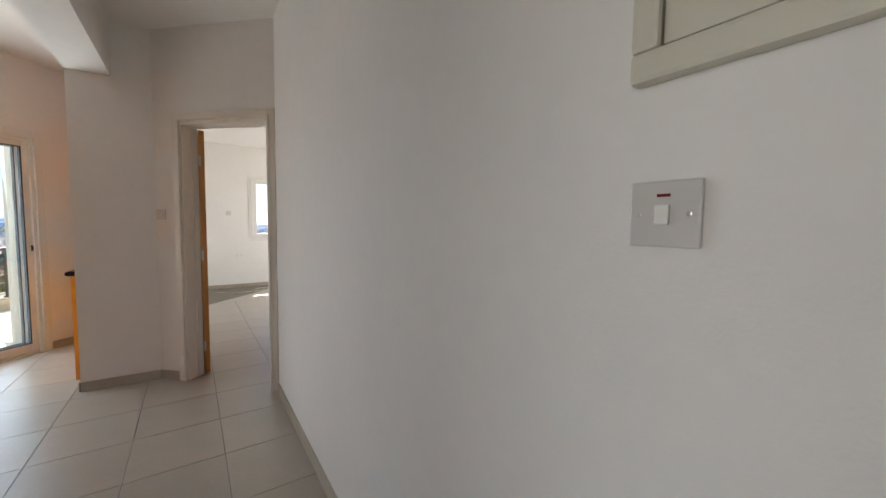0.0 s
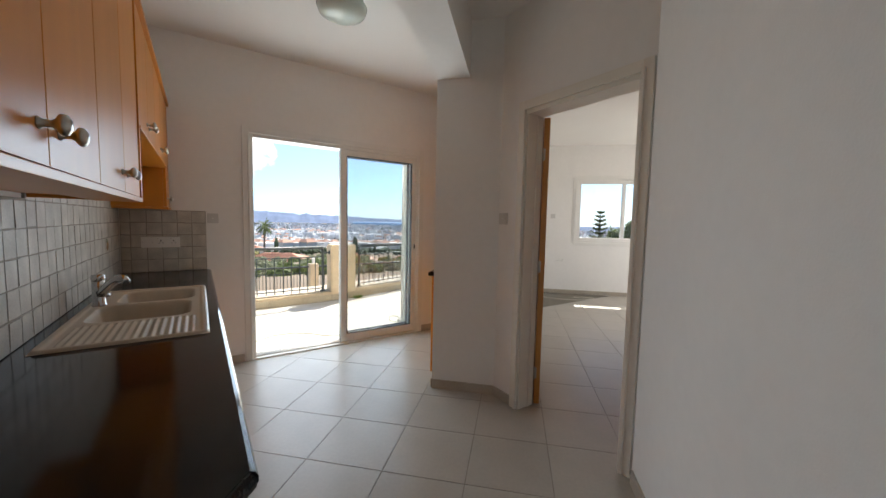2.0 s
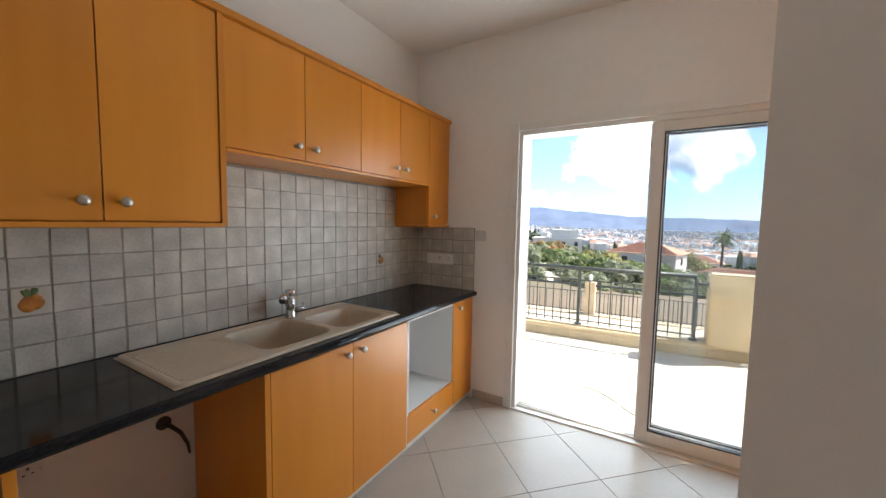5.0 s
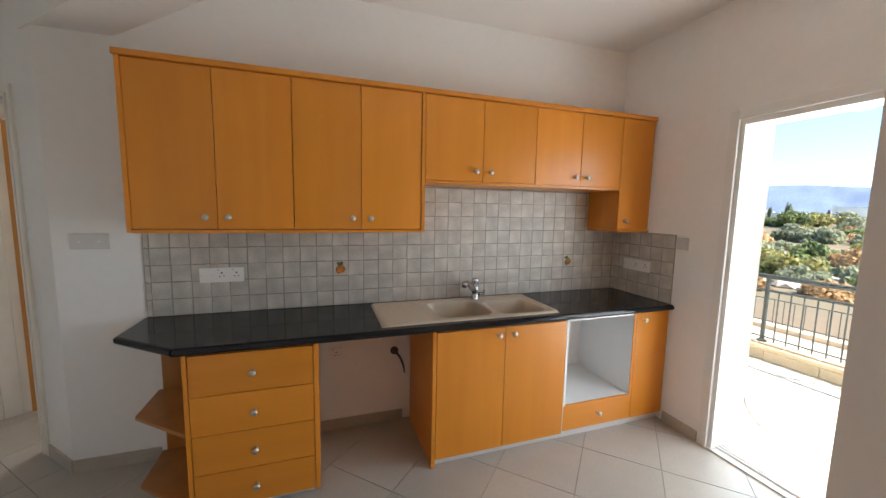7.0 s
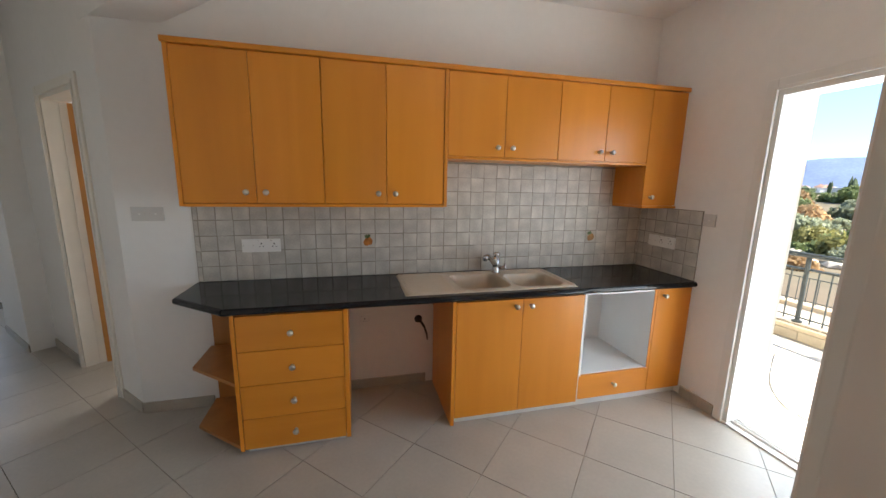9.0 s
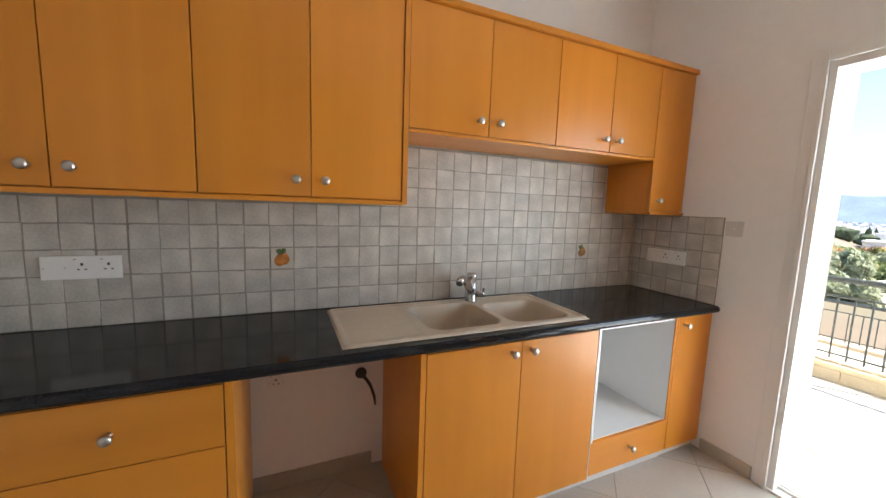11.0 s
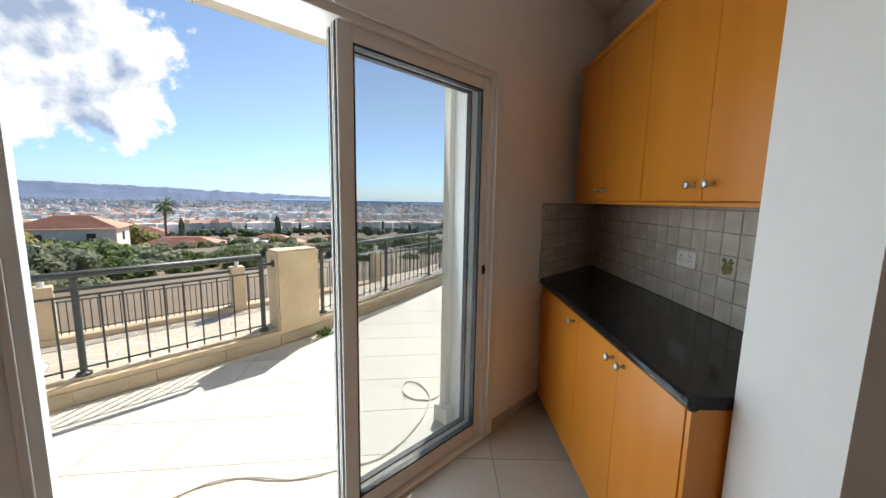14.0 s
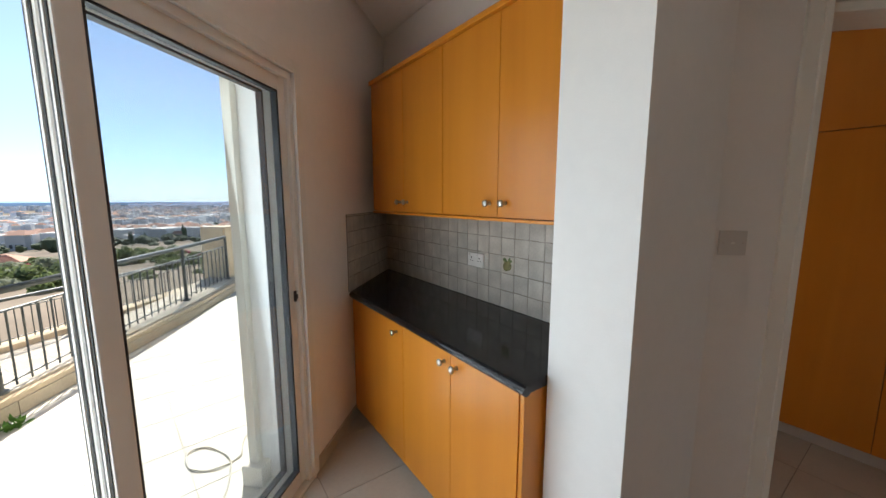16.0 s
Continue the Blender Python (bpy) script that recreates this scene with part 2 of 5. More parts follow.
def lathe(profile, seg=20, axis="z", bm=None):
    """A turned body from (radius, height) pairs."""
    bm = bm or bmesh.new()
    rings = []
    for r, h in profile:
        ring = []
        for k in range(seg):
            a = 2 * math.pi * k / seg
            c, s = r * math.cos(a), r * math.sin(a)
            ring.append(bm.verts.new((c, s, h) if axis == "z" else ((c, h, s) if axis == "y" else (h, c, s))))
        rings.append(ring)
    for a, b in zip(rings, rings[1:]):
        for k in range(seg):
            bm.faces.new((a[k], a[(k + 1) % seg], b[(k + 1) % seg], b[k]))
    bm.faces.new(rings[0][::-1])
    bm.faces.new(rings[-1])
    return bm


def tube(points, r, seg=8, bm=None):
    """A round bar along a line of points; r may be a list."""
    bm = bm or bmesh.new()
    pts = [Vector(p) for p in points]
    rs = r if isinstance(r, (list, tuple)) else [r] * len(pts)
    rings, side = [], None
    for i, p in enumerate(pts):
        d = (pts[min(i + 1, len(pts) - 1)] - pts[max(i - 1, 0)]).normalized()
        if side is None:
            side = d.orthogonal().normalized()
        side = (side - d * side.dot(d)).normalized()
        up = d.cross(side)
        rings.append([bm.verts.new(p + rs[i] * (math.cos(2 * math.pi * k / seg) * side + math.sin(2 * math.pi * k / seg) * up)) for k in range(seg)])
    for a, b in zip(rings, rings[1:]):
        for k in range(seg):
            bm.faces.new((a[k], a[(k + 1) % seg], b[(k + 1) % seg], b[k]))
    bm.faces.new(rings[0][::-1])
    bm.faces.new(rings[-1])
    return bm


def clip_poly(pts, a, b, c):
    """Keeps the side of the polygon where a*x + b*y >= c."""
    out = []
    for p, q in zip(pts, pts[1:] + pts[:1]):
        fp, fq = a * p[0] + b * p[1] - c, a * q[0] + b * q[1] - c
        if fp >= 0:
            out.append(p)
        if fp * fq < 0:
            t = fp / (fp - fq)
            out.append((p[0] + t * (q[0] - p[0]), p[1] + t * (q[1] - p[1])))
    return out


# ---- the shell of the flat ----
H = 2.88
NOOK = pose(*D(0.12, 0), 0, 0, 0, 135)
BIG = pose(*D(0.88, 0), 0, 0, 0, 135)


def wall(name, pts, z0=-0.02, z1=H, material=PLASTER, label="plain white painted plaster wall"):
    return tagged(mesh_ob(name, prism(pts, z0, z1), material), label, "wall", kind="structure")


def rect(x0, y0, x1, y1):
    return [(x0, y0), (x1, y0), (x1, y1), (x0, y1)]


CORNER = D(-0.12, 0.12)
wall("wall_south", [(-4.3, -0.2), (-0.25, -0.2), (CORNER[0], 0.0), (-4.3, 0.0)], label="white painted wall behind the kitchen units")
W_TOP, W_Y0, W_Y1 = 2.145, 0.935, 2.742
wall("wall_west", rect(-4.3, 0.0, -4.0, W_Y0), label="white painted wall beside the terrace door")
wall("wall_west_north", rect(-4.3, W_Y1, -4.0, 4.45), label="white painted wall between terrace door and nook")
wall("wall_west_lintel", rect(-4.3, W_Y0, -4.0, W_Y1), W_TOP, H, label="white painted wall above the terrace door")
wall("wall_nook", [D(0.12, 3.63), D(0.32, 3.63), D(0.32, 5.9), D(0.12, 5.9)], label="white diagonal wall at the back of the nook")
wall("wall_column", [D(-0.367, 3.333), (-2.25, 2.445), (-2.25, 2.645), D(0.32, 3.63), D(-0.345, 3.63)], label="white plastered column between nook and bedroom door")
DX0, DX1, DTOP = -2.0, -1.20, 2.152
wall("wall_north_jamb", rect(-2.25, 2.445, DX0, 2.595), label="white wall strip beside the bedroom door")
wall("wall_north_lintel", rect(DX0, 2.445, DX1, 2.595), DTOP, H, label="white wall above the bedroom door")
wall("wall_north_end", [(DX1, 2.445), (-1.09, 2.445), D(1.08, 2.60), (DX1, 2.595)], label="white wall strip beside the bedroom door")
wall("wall_hall_long", [D(0.834, -4.0), D(1.08, -4.0), D(1.08, 2.6), (-1.125, 2.455), D(0.9155, 2.5)], label="long white diagonal wall of the hall")
HV0, HV1 = -1.02, -0.26
wall("wall_hall_corner", [D(-0.26, HV1), D(-0.12, HV1), D(-0.12, 0.12), D(-0.26, 0.12)], label="white outer corner of the kitchen wall")
wall("wall_hall_lintel", rect_uv(-0.26, HV0, -0.12, HV1), DTOP, H, label="white wall above the hall door")
wall("wall_hall_side", rect_uv(-0.26, -4.0, -0.12, HV0), label="white wall of the hall beside the second door")
wall("wall_hall_pier", rect_uv(-0.12, -2.6, 0.05, -1.75), label="white shallow pier in the hall")
wall("wall_hall_end", rect_uv(-0.26, -4.2, -0.02, -4.0), label="white wall closing the hall")
wall("wall_hall_end_lintel", rect_uv(-0.02, -4.2, 0.85, -4.0), 2.15, H, label="white wall above an added unseen hall opening")
wall("wall_hall_end_right", rect_uv(0.85, -4.2, 1.08, -4.0), label="white wall closing the hall")
wall("beam", rect_uv(-0.366, 0.0, -0.110, 3.338), 2.46, H, label="white plastered ceiling beam between kitchen and hall")
# second room behind the hall door
wall("wall_room_a", rect_uv(-2.6, -2.0, -0.25, -1.85))
wall("wall_room_b", rect_uv(-2.75, -2.0, -2.6, 0.6), -0.02, 0.9)
wall("wall_room_b_lintel", rect_uv(-2.75, -2.0, -2.6, 0.6), 2.2, H)
wall("wall_room_c", rect_uv(-2.6, -0.15, -0.25, 0.0))
# bedroom
BV = 7.95
wall("wall_bedroom_nook", [D(0.12, 5.9), D(0.32, 5.9), D(0.32, BV), D(0.12, BV)], label="white bedroom wall")
wall("wall_bedroom_far_a", rect_uv(0.12, BV, 1.42, BV + 0.25), label="white bedroom wall beside the window")
wall("wall_bedroom_far_b", rect_uv(3.15, BV, 4.0, BV + 0.25), label="white bedroom wall beside the window")
wall("wall_bedroom_sill", rect_uv(1.42, BV, 3.15, BV + 0.25), -0.02, 1.02, label="white wall below the bedroom window")
wall("wall_bedroom_lintel", rect_uv(1.42, BV, 3.15, BV + 0.25), 2.24, H, label="white wall above the bedroom window")
wall("wall_bedroom_right", rect_uv(3.8, 4.7, 4.0, 5.3), label="white bedroom wall")
wall("wall_bedroom_right_end", rect_uv(3.8, 7.4, 4.0, BV), label="white bedroom wall")
wall("wall_bedroom_right_sill", rect_uv(3.8, 5.3, 4.0, 7.4), -0.02, 0.3, label="white wall below an added unseen side opening")
wall("wall_bedroom_right_lintel", rect_uv(3.8, 5.3, 4.0, 7.4), 2.3, H, label="white wall above an added unseen side opening")
wall("wall_bedroom_step", rect_uv(2.4, 4.7, 3.8, 4.9), label="white bedroom wall")
wall("wall_bedroom_back", rect_uv(2.4, 2.4, 2.6, 4.7), label="white bedroom wall")
wall("wall_bedroom_near", rect_uv(1.08, 2.4, 2.4, 2.6), label="white bedroom wall")

PLAN = [(-4.3, -0.2), D(-0.25, 0.02), D(-2.75, 0.0), D(-2.75, -2.0), D(-0.25, -4.2), D(1.08, -4.2), D(1.08, 2.4), D(2.6, 2.4), D(2.6, 4.7), D(4.0, 4.7), D(4.0, BV + 0.25), D(0.12, BV + 0.25), D(0.12, 5.9), (-4.3, 4.45)]
tagged(mesh_ob("ceiling", prism(PLAN, H, H + 0.2), CEIL), "smooth white painted ceiling", "ceiling", kind="structure")
floor = tagged(mesh_ob("floor", prism([(-4.15, -0.2)] + PLAN[1:-2] + [D(0.2, 5.8), (-4.15, 4.4)], -0.14, -0.004), GROUT), "grey grout bed under cream floor tiles", "floor", kind="structure")


def skirting(p, q, h=0.075, t=0.012, flip=1):
    """A skirting of tile strips about 45 cm long along the wall from p to q; it stands to the left of that line."""
    p, q = Vector(p), Vector(q)
    d = (q - p)
    n = Vector((-d.y, d.x)).normalized() * t * flip
    k = max(1, round(d.length / 0.45))
    root = tagged(mesh_ob("baseboard", prism([p + n * -0.1, q + n * -0.1, q + n * 0.45, p + n * 0.45], 0.0, h - 0.003), GROUT), "beige tile skirting along the wall", "skirting", kind="structure")
    for i in range(k):
        a, b = p + d * ((i + 0.003) / k), p + d * ((i + 0.997) / k)
        part("strip", prism([a, b, b + n, a + n], 0.0, h), SKIRT, root)


skirting((-4.0, 0.6), (-4.0, 0.865), flip=-1)
skirting((-4.0, 2.806), (-4.0, 3.42), flip=-1)
skirting((-1.52, 0.0), (-2.11, 0.0), flip=-1)
skirting((CORNER[0], 0.0), (-0.60, 0.0), flip=-1)
skirting(D(-0.12, 0.12), D(-0.12, HV1 + 0.065), flip=1)
skirting(D(-0.12, HV0 - 0.065), D(-0.12, -1.75), flip=1)
skirting(D(-0.367, 3.333), (-2.25, 2.445), flip=-1)
skirting((-2.25, 2.445), (-2.062, 2.445), flip=-1)
skirting(D(-0.367, 3.333), D(-0.345, 3.60), flip=1)
skirting(D(0.8353, -3.9), D(0.9153, 2.49), flip=1)
skirting(D(0.32, BV), D(3.8, BV), flip=-1)
skirting(D(0.32, 3.7), D(0.32, BV), flip=-1)
skirting(D(0.05, -2.6), D(0.05, -1.75), flip=-1)


# ---- openings: terrace door, bedroom door, hall door, bedroom window ----
def profile_frame(root, x0, x1, z1, y, width, proud, material, z0=0.0, bottom=False):
    """A flat architrave with a raised inner bead, mitred round an opening, on a wall facing -y (in the root's own axes)."""
    for name, x_in, x_out in (("architrave", x0, x0 - width), ("architrave", x1, x1 + width)):
        s = 1 if x_out < x_in else -1
        bm = box(min(x_in, x_out), y - proud, z0, max(x_in, x_out), y, z1 + width, 0.004)
        box(x_in - s * 0.016, y - proud - 0.008, z0, x_in + s * 0.003, y - 0.003, z1 + 0.016, 0.003, bm)
        part(name, bm, material, root)
    bm = box(x0 + 0.0005, y - proud + 0.001, z1, x1 - 0.0005, y, z1 + width, 0.004)
    box(x0 + 0.003, y - proud - 0.0078, z1 - 0.003, x1 - 0.003, y - 0.003, z1 + 0.0158, 0.003, bm)
    part("architrave", bm, material, root)
    if bottom:
        part("architrave", box(x0 + 0.0005, y - proud + 0.001, z0 - width, x1 - 0.0005, y, z0, 0.004), material, root)


# axes: x along the wall towards +y of the plan, -y out of the wall into the room
west = tagged(new("door_1"), "white aluminium sliding terrace door pushed half open", "sliding door", kind="structure")
west.matrix_world = pose(-4.0, 0, 0, 0, 0, 90)
# local x = plan y, local y = -(plan x + 4): the room side is local -y
profile_frame(west, W_Y0, W_Y1, W_TOP, 0.0, 0.062, 0.012, ALU)
fr = box(W_Y0, 0.0, 0.0, W_Y0 + 0.03, 0.16, W_TOP, 0.003)
part("side_jamb", fr, ALU, west)
part("side_jamb", box(W_Y1 - 0.03, 0.0, 0.0, W_Y1, 0.16, W_TOP, 0.003), ALU, west)
part("head_track", box(W_Y0 + 0.03, 0.0, W_TOP - 0.035, W_Y1 - 0.03, 0.16, W_TOP, 0.003), ALU, west)
sill = box(W_Y0, -0.012, -0.02, W_Y1, 0.17, 0.012, 0.003)
for yy in (0.045, 0.075, 0.105, 0.135):
    box(W_Y0 + 0.03, yy - 0.003, 0.012, W_Y1 - 0.03, yy + 0.003, 0.026, 0, sill)
part("sill_track", sill, ALU, west, "white aluminium floor track with raised rails")


def leaf(x0, x1, y0, label):
    y1 = y0 + 0.04
    a = 0.068
    lf = part("sliding_leaf", box(x0, y0, 0.022, x0 + a, y1, W_TOP - 0.03, 0.005), ALU, west, label)
    part("stile", box(x1 - a, y0, 0.022, x1, y1, W_TOP - 0.03, 0.005), ALU, lf)
    part("rail", box(x0 + a, y0 + 0.002, 0.022, x1 - a, y1 - 0.002, 0.022 + a + 0.01, 0.004), ALU, lf)
    part("rail", box(x0 + a, y0 + 0.002, W_TOP - 0.03 - a, x1 - a, y1 - 0.002, W_TOP - 0.03, 0.004), ALU, lf)
    g = bmesh.new()
    zb, zt, t = 0.022 + a + 0.01, W_TOP - 0.03 - a, 0.009
    for bx in ((x0 + a, zb, x0 + a + t, zt), (x1 - a - t, zb, x1 - a, zt), (x0 + a + t, zb, x1 - a - t, zb + t), (x0 + a + t, zt - t, x1 - a - t, zt)):
        box(bx[0], y0 + 0.004, bx[1], bx[2], y1 - 0.004, bx[3], 0, g)
    part("gasket", g, GASKET, lf, "black rubber glazing seal")
    for yy in (0.009, 0.028):
        part("brush_seal", box(x0 - 0.003, y0 + yy, 0.03, x0 + 0.001, y0 + yy + 0.005, W_TOP - 0.04), GASKET, lf, "dark brush seal along the leaf's edge")
    part("pull_lip", box(x0 - 0.006, y0 + 0.0165, 0.03, x0 + 0.001, y0 + 0.0235, W_TOP - 0.04, 0.001), ALU, lf)
    p = part("pane", box(x0 + a + t - 0.002, y0 + 0.017, zb + t - 0.002, x1 - a - t + 0.002, y0 + 0.023, zt - t + 0.002), GLASS, lf, "faintly tinted glass pane")
    p.visible_shadow = False
    return lf


inner = leaf(1.797, 2.732, 0.02, "inner sliding glass leaf in white aluminium")
lock = box(2.694, 0.010, 1.03, 2.708, 0.021, 1.085, 0.003)
box(2.697, 0.002, 1.045, 2.705, 0.011, 1.070, 0.002, lock)
part("lock", lock, [GASKET], inner, "black latch plate")
leaf(1.812, 2.722, 0.088, "outer sliding glass leaf stacked behind the inner one")


def inner_door(name, label, m, width, depth, angle, hinge_left, leaf_w, room):
    """A framed inner door: jamb lining, stop, architraves on both faces and a flush leaf turned open on its hinges.
    Axes: x along the wall, the near face of the wall at y = 0 and the far one at y = depth."""
    root = tagged(new(name), label, "door", kind="structure")
    root.matrix_world = m
    profile_frame(root, 0.0, width, DTOP, 0.0, 0.06, 0.016, TRIM)
    for x0, x1 in ((0.0, 0.02), (width - 0.02, width)):
        part("jamb", box(x0, -0.002, 0.0, x1, depth + 0.002, DTOP, 0.003), TRIM, root)
    part("head_jamb", box(0.02, -0.002, DTOP - 0.03, width - 0.02, depth + 0.002, DTOP, 0.003), TRIM, root)
    for x0, x1 in ((0.02, 0.03), (width - 0.03, width - 0.02)):
        part("door_stop", box(x0, 0.09, 0.0, x1, depth - 0.048, DTOP - 0.03, 0.002), TRIM, root)
    hx = 0.032 if hinge_left else width - 0.032
    s = 1 if hinge_left else -1
    turn = Matrix.Translation((hx, depth - 0.002, 0)) @ Matrix.Rotation(radians(angle) * s, 4, "Z")
    lf = part("door_leaf", box(0.002 * s, -0.042, 0.012, leaf_w * s, -0.002, DTOP - 0.035, 0.002), DOORWOOD, root, "flush beech door leaf standing open")
    lf.matrix_local = turn
    for z in (0.25, 1.05, 1.86):
        hg = lathe([(0.0065, z - 0.045), (0.0065, z + 0.045)], 10)
        box(-0.001, -0.014, z - 0.04, 0.0024, 0.0, z + 0.04, 0, hg)
        part("hinge", hg, NICKEL, lf, "steel butt hinge")
    for side in (-1, 1):
        yy = -0.042 if side < 0 else -0.002
        hb = box((leaf_w - 0.075) * s, yy, 0.93, (leaf_w - 0.035) * s, yy + side * 0.008, 1.12, 0.003)
        tube([((leaf_w - 0.055) * s, yy, 1.06), ((leaf_w - 0.055) * s, yy + side * 0.045, 1.06), ((leaf_w - 0.075) * s, yy + side * 0.052, 1.06), ((leaf_w - 0.175) * s, yy + side * 0.050, 1.06)], 0.009, 8, hb)
        part("door_handle", hb, CHROME, lf, "chrome lever handle on a plate")
    return root


inner_door("door_2", "cream framed bedroom door with a beech leaf standing wide open", pose(DX0, 2.445, 0, 0, 0, 0), DX1 - DX0, 0.15, 139, True, 0.715, None)
# hall door: the wall faces +u; its axes run along -v
hd = inner_door("door_3", "cream framed hall door with a beech leaf standing open", Matrix.Translation((*D(-0.12, HV0), 0)) @ Matrix.Rotation(radians(135), 4, "Z"), HV1 - HV0, 0.14, 66, True, 0.70, None)

# bedroom window, in the plane across v
bw = tagged(new("window_1"), "white aluminium two-part sliding bedroom window", "window", kind="structure")
bw.matrix_world = Matrix.Translation((*D(0, BV), 0)) @ Matrix.Rotation(radians(45), 4, "Z")
profile_frame(bw, 1.42, 3.15, 2.24, 0.0, 0.06, 0.012, ALU, z0=1.02, bottom=True)
fb = box(1.42, 0.0, 1.02, 1.46, 0.1, 2.24, 0.003)
for q in ((3.11, 1.02, 3.15, 2.24), (1.46, 1.02, 3.11, 1.06), (1.46, 2.20, 3.11, 2.24)):
    box(q[0], 0.0, q[1], q[2], 0.1, q[3], 0.003, fb)
part("window_frame", fb, ALU, bw)
for x0, x1, y0 in ((1.46, 2.32, 0.02), (2.26, 3.11, 0.06)):
    sash = box(x0, y0, 1.06, x0 + 0.055, y0 + 0.035, 2.20, 0.004)
    box(x1 - 0.055, y0, 1.06, x1, y0 + 0.035, 2.20, 0.004, sash)
    box(x0 + 0.055, y0, 1.06, x1 - 0.055, y0 + 0.035, 1.115, 0.004, sash)
    box(x0 + 0.055, y0, 2.145, x1 - 0.055, y0 + 0.035, 2.20, 0.004, sash)
    sash = part("sash", sash, ALU, bw)
    p = part("pane", box(x0 + 0.053, y0 + 0.015, 1.113, x1 - 0.053, y0 + 0.02, 2.147), GLASS, sash)
    p.visible_shadow = False


# ---- sockets, switches ----
def plate(name, label, m, w, h, kind_, group=""):
    """A moulded wall plate, its face towards +y. kind_: string of modules, s socket, w switch, b blank with a rocker, f fused switch."""
    root = thing(name, label, "switch" if "switch" in name else "socket", m, group)
    part("faceplate", box(-w / 2, 0.0, -h / 2, w / 2, 0.009, h / 2, 0.0025), PLATE if "switch" in name else WPLASTIC, root)
    n = len(kind_)
    for i, k in enumerate(kind_):
        cx = w * ((i + 0.5) / n - 0.5)
        if k == "s":
            holes = box(cx - 0.004, 0.0085, 0.008, cx + 0.004, 0.0098, 0.018)
            for dx in (-0.011, 0.011):
                box(cx + dx - 0.0035, 0.0085, -0.009, cx + dx + 0.0035, 0.0098, -0.004, 0, holes)
            part("pin_holes", holes, GREYP, root)
            part("rocker", box(cx + 0.014, 0.008, 0.012, cx + 0.026, 0.0125, 0.028, 0.0015), WPLASTIC, root)
            part("indicator", box(cx + 0.016, 0.0088, 0.031, cx + 0.024, 0.0098, 0.0335), REDP, root)
        elif k in "wf":
            part("rocker", box(cx - 0.0085, 0.008, -0.014, cx + 0.0085, 0.0145, 0.012, 0.002), WPLASTIC, root)
            if k == "f":
                part("indicator", box(cx - 0.008, 0.0088, 0.022, cx + 0.008, 0.0100, 0.026), REDP, root, "dark red neon window")
        elif k == "b":
            part("rocker", box(cx - 0.006, 0.008, -0.004, cx + 0.006, 0.0115, 0.003, 0.001), WPLASTIC, root)
        if k != "s" or n == 1:
            for dx in (-1, 1):
                sc = lathe([(0.0035, 0.008), (0.0035, 0.0098), (0.002, 0.0101)], 10, "y")
                bmesh.ops.translate(sc, verts=sc.verts, vec=(cx + dx * min(0.0305, w / n * 0.42), 0, 0))
                part("screw", sc, NICKEL, root)
    return root


def on_south(x, z, y=0.0):
    return pose(x, y, z)


def on_west(y, z, x=-4.0):
    return pose(x, y, z, 0, 0, -90)


plate("wall_switch", "white fused switch with a dark neon window on the hall wall", BIG @ pose(-0.308, 0, 1.36), 0.086, 0.086, "f")
plate("wall_switch", "white double light switch on the kitchen end wall", on_south(-0.336, 1.352), 0.176, 0.088, "bb")
plate("wall_switch", "white blank plate beside the tiled splashback", on_west(0.638, 1.353), 0.086, 0.086, "b")
plate("wall_switch", "white light switch by the bedroom door", pose(-2.197, 2.445, 1.397, 0, 0, 180), 0.086, 0.086, "b")
plate("wall_socket", "white double socket with spur switch on the splashback", on_south(-0.976, 1.140, 0.012), 0.240, 0.090, "ssb")
plate("wall_socket", "white double socket with spur switch by the window", on_west(0.268, 1.146, -3.988), 0.258, 0.088, "ssb")
plate("wall_socket", "small white socket in the appliance gap", on_south(-1.643, 0.553), 0.086, 0.086, "s")
plate("wall_socket", "white double socket above the nook worktop", NOOK @ pose(4.545, 0.012, 1.172), 0.146, 0.086, "ss")
bm45 = Matrix.Translation((*D(0, BV), 0)) @ Matrix.Rotation(radians(-135), 4, "Z")
plate("wall_switch", "small white plate on the bedroom wall", bm45 @ pose(-1.0, 0, 1.52), 0.086, 0.086, "b")
plate("wall_socket", "cream double socket low on the bedroom wall", bm45 @ pose(-1.17, 0, 0.66), 0.172, 0.086, "ss")

# distribution board hatch high on the hall wall
hatch = thing("electrical_hatch", "cream painted hatch with a broad frame on the hall wall", "hatch", BIG @ pose(-0.012, 0, 0))
for i, q in enumerate(((-0.85, 1.530, -0.25, 1.570), (-0.85, 2.21, -0.25, 2.25), (-0.85, 1.570, -0.81, 2.21), (-0.285, 1.570, -0.25, 2.21))):
    part("frame_bar", box(q[0], -0.002, q[1], q[2], 0.022, q[3], 0.007), PANELC, hatch)
part("hatch_door", box(-0.807, -0.001, 1.573, -0.288, 0.014, 2.207, 0.002), PANELC, hatch)


# ---- splashback ----
def wobble(bm, k, seed):
    rnd = random.Random(seed)
    for v in bm.verts:
        v.co += Vector((rnd.uniform(-k, k), rnd.uniform(-k, k) * 0.5, rnd.uniform(-k, k)))
    return bm


def tile_mesh(w, h, seed):
    bm = bmesh.new()
    bmesh.ops.create_cube(bm, size=1, matrix=Matrix.LocRotScale((0, 0.004, 0), None, (w, 0.010, h)))
    wobble(bm, 0.0016, seed)
    front = [e for e in bm.edges if all(v.co.y > 0.004 for v in e.verts)]
    bmesh.ops.bevel(bm, geom=front, offset=0.0022, segments=2, affect="EDGES")
    bmesh.ops.recalc_face_normals(bm, faces=bm.faces)
    me = bpy.data.meshes.new("wall_tile")
    bm.to_mesh(me)
    bm.free()
    me.materials.append(SPLASH)
    for p in me.polygons:
        p.use_smooth = False
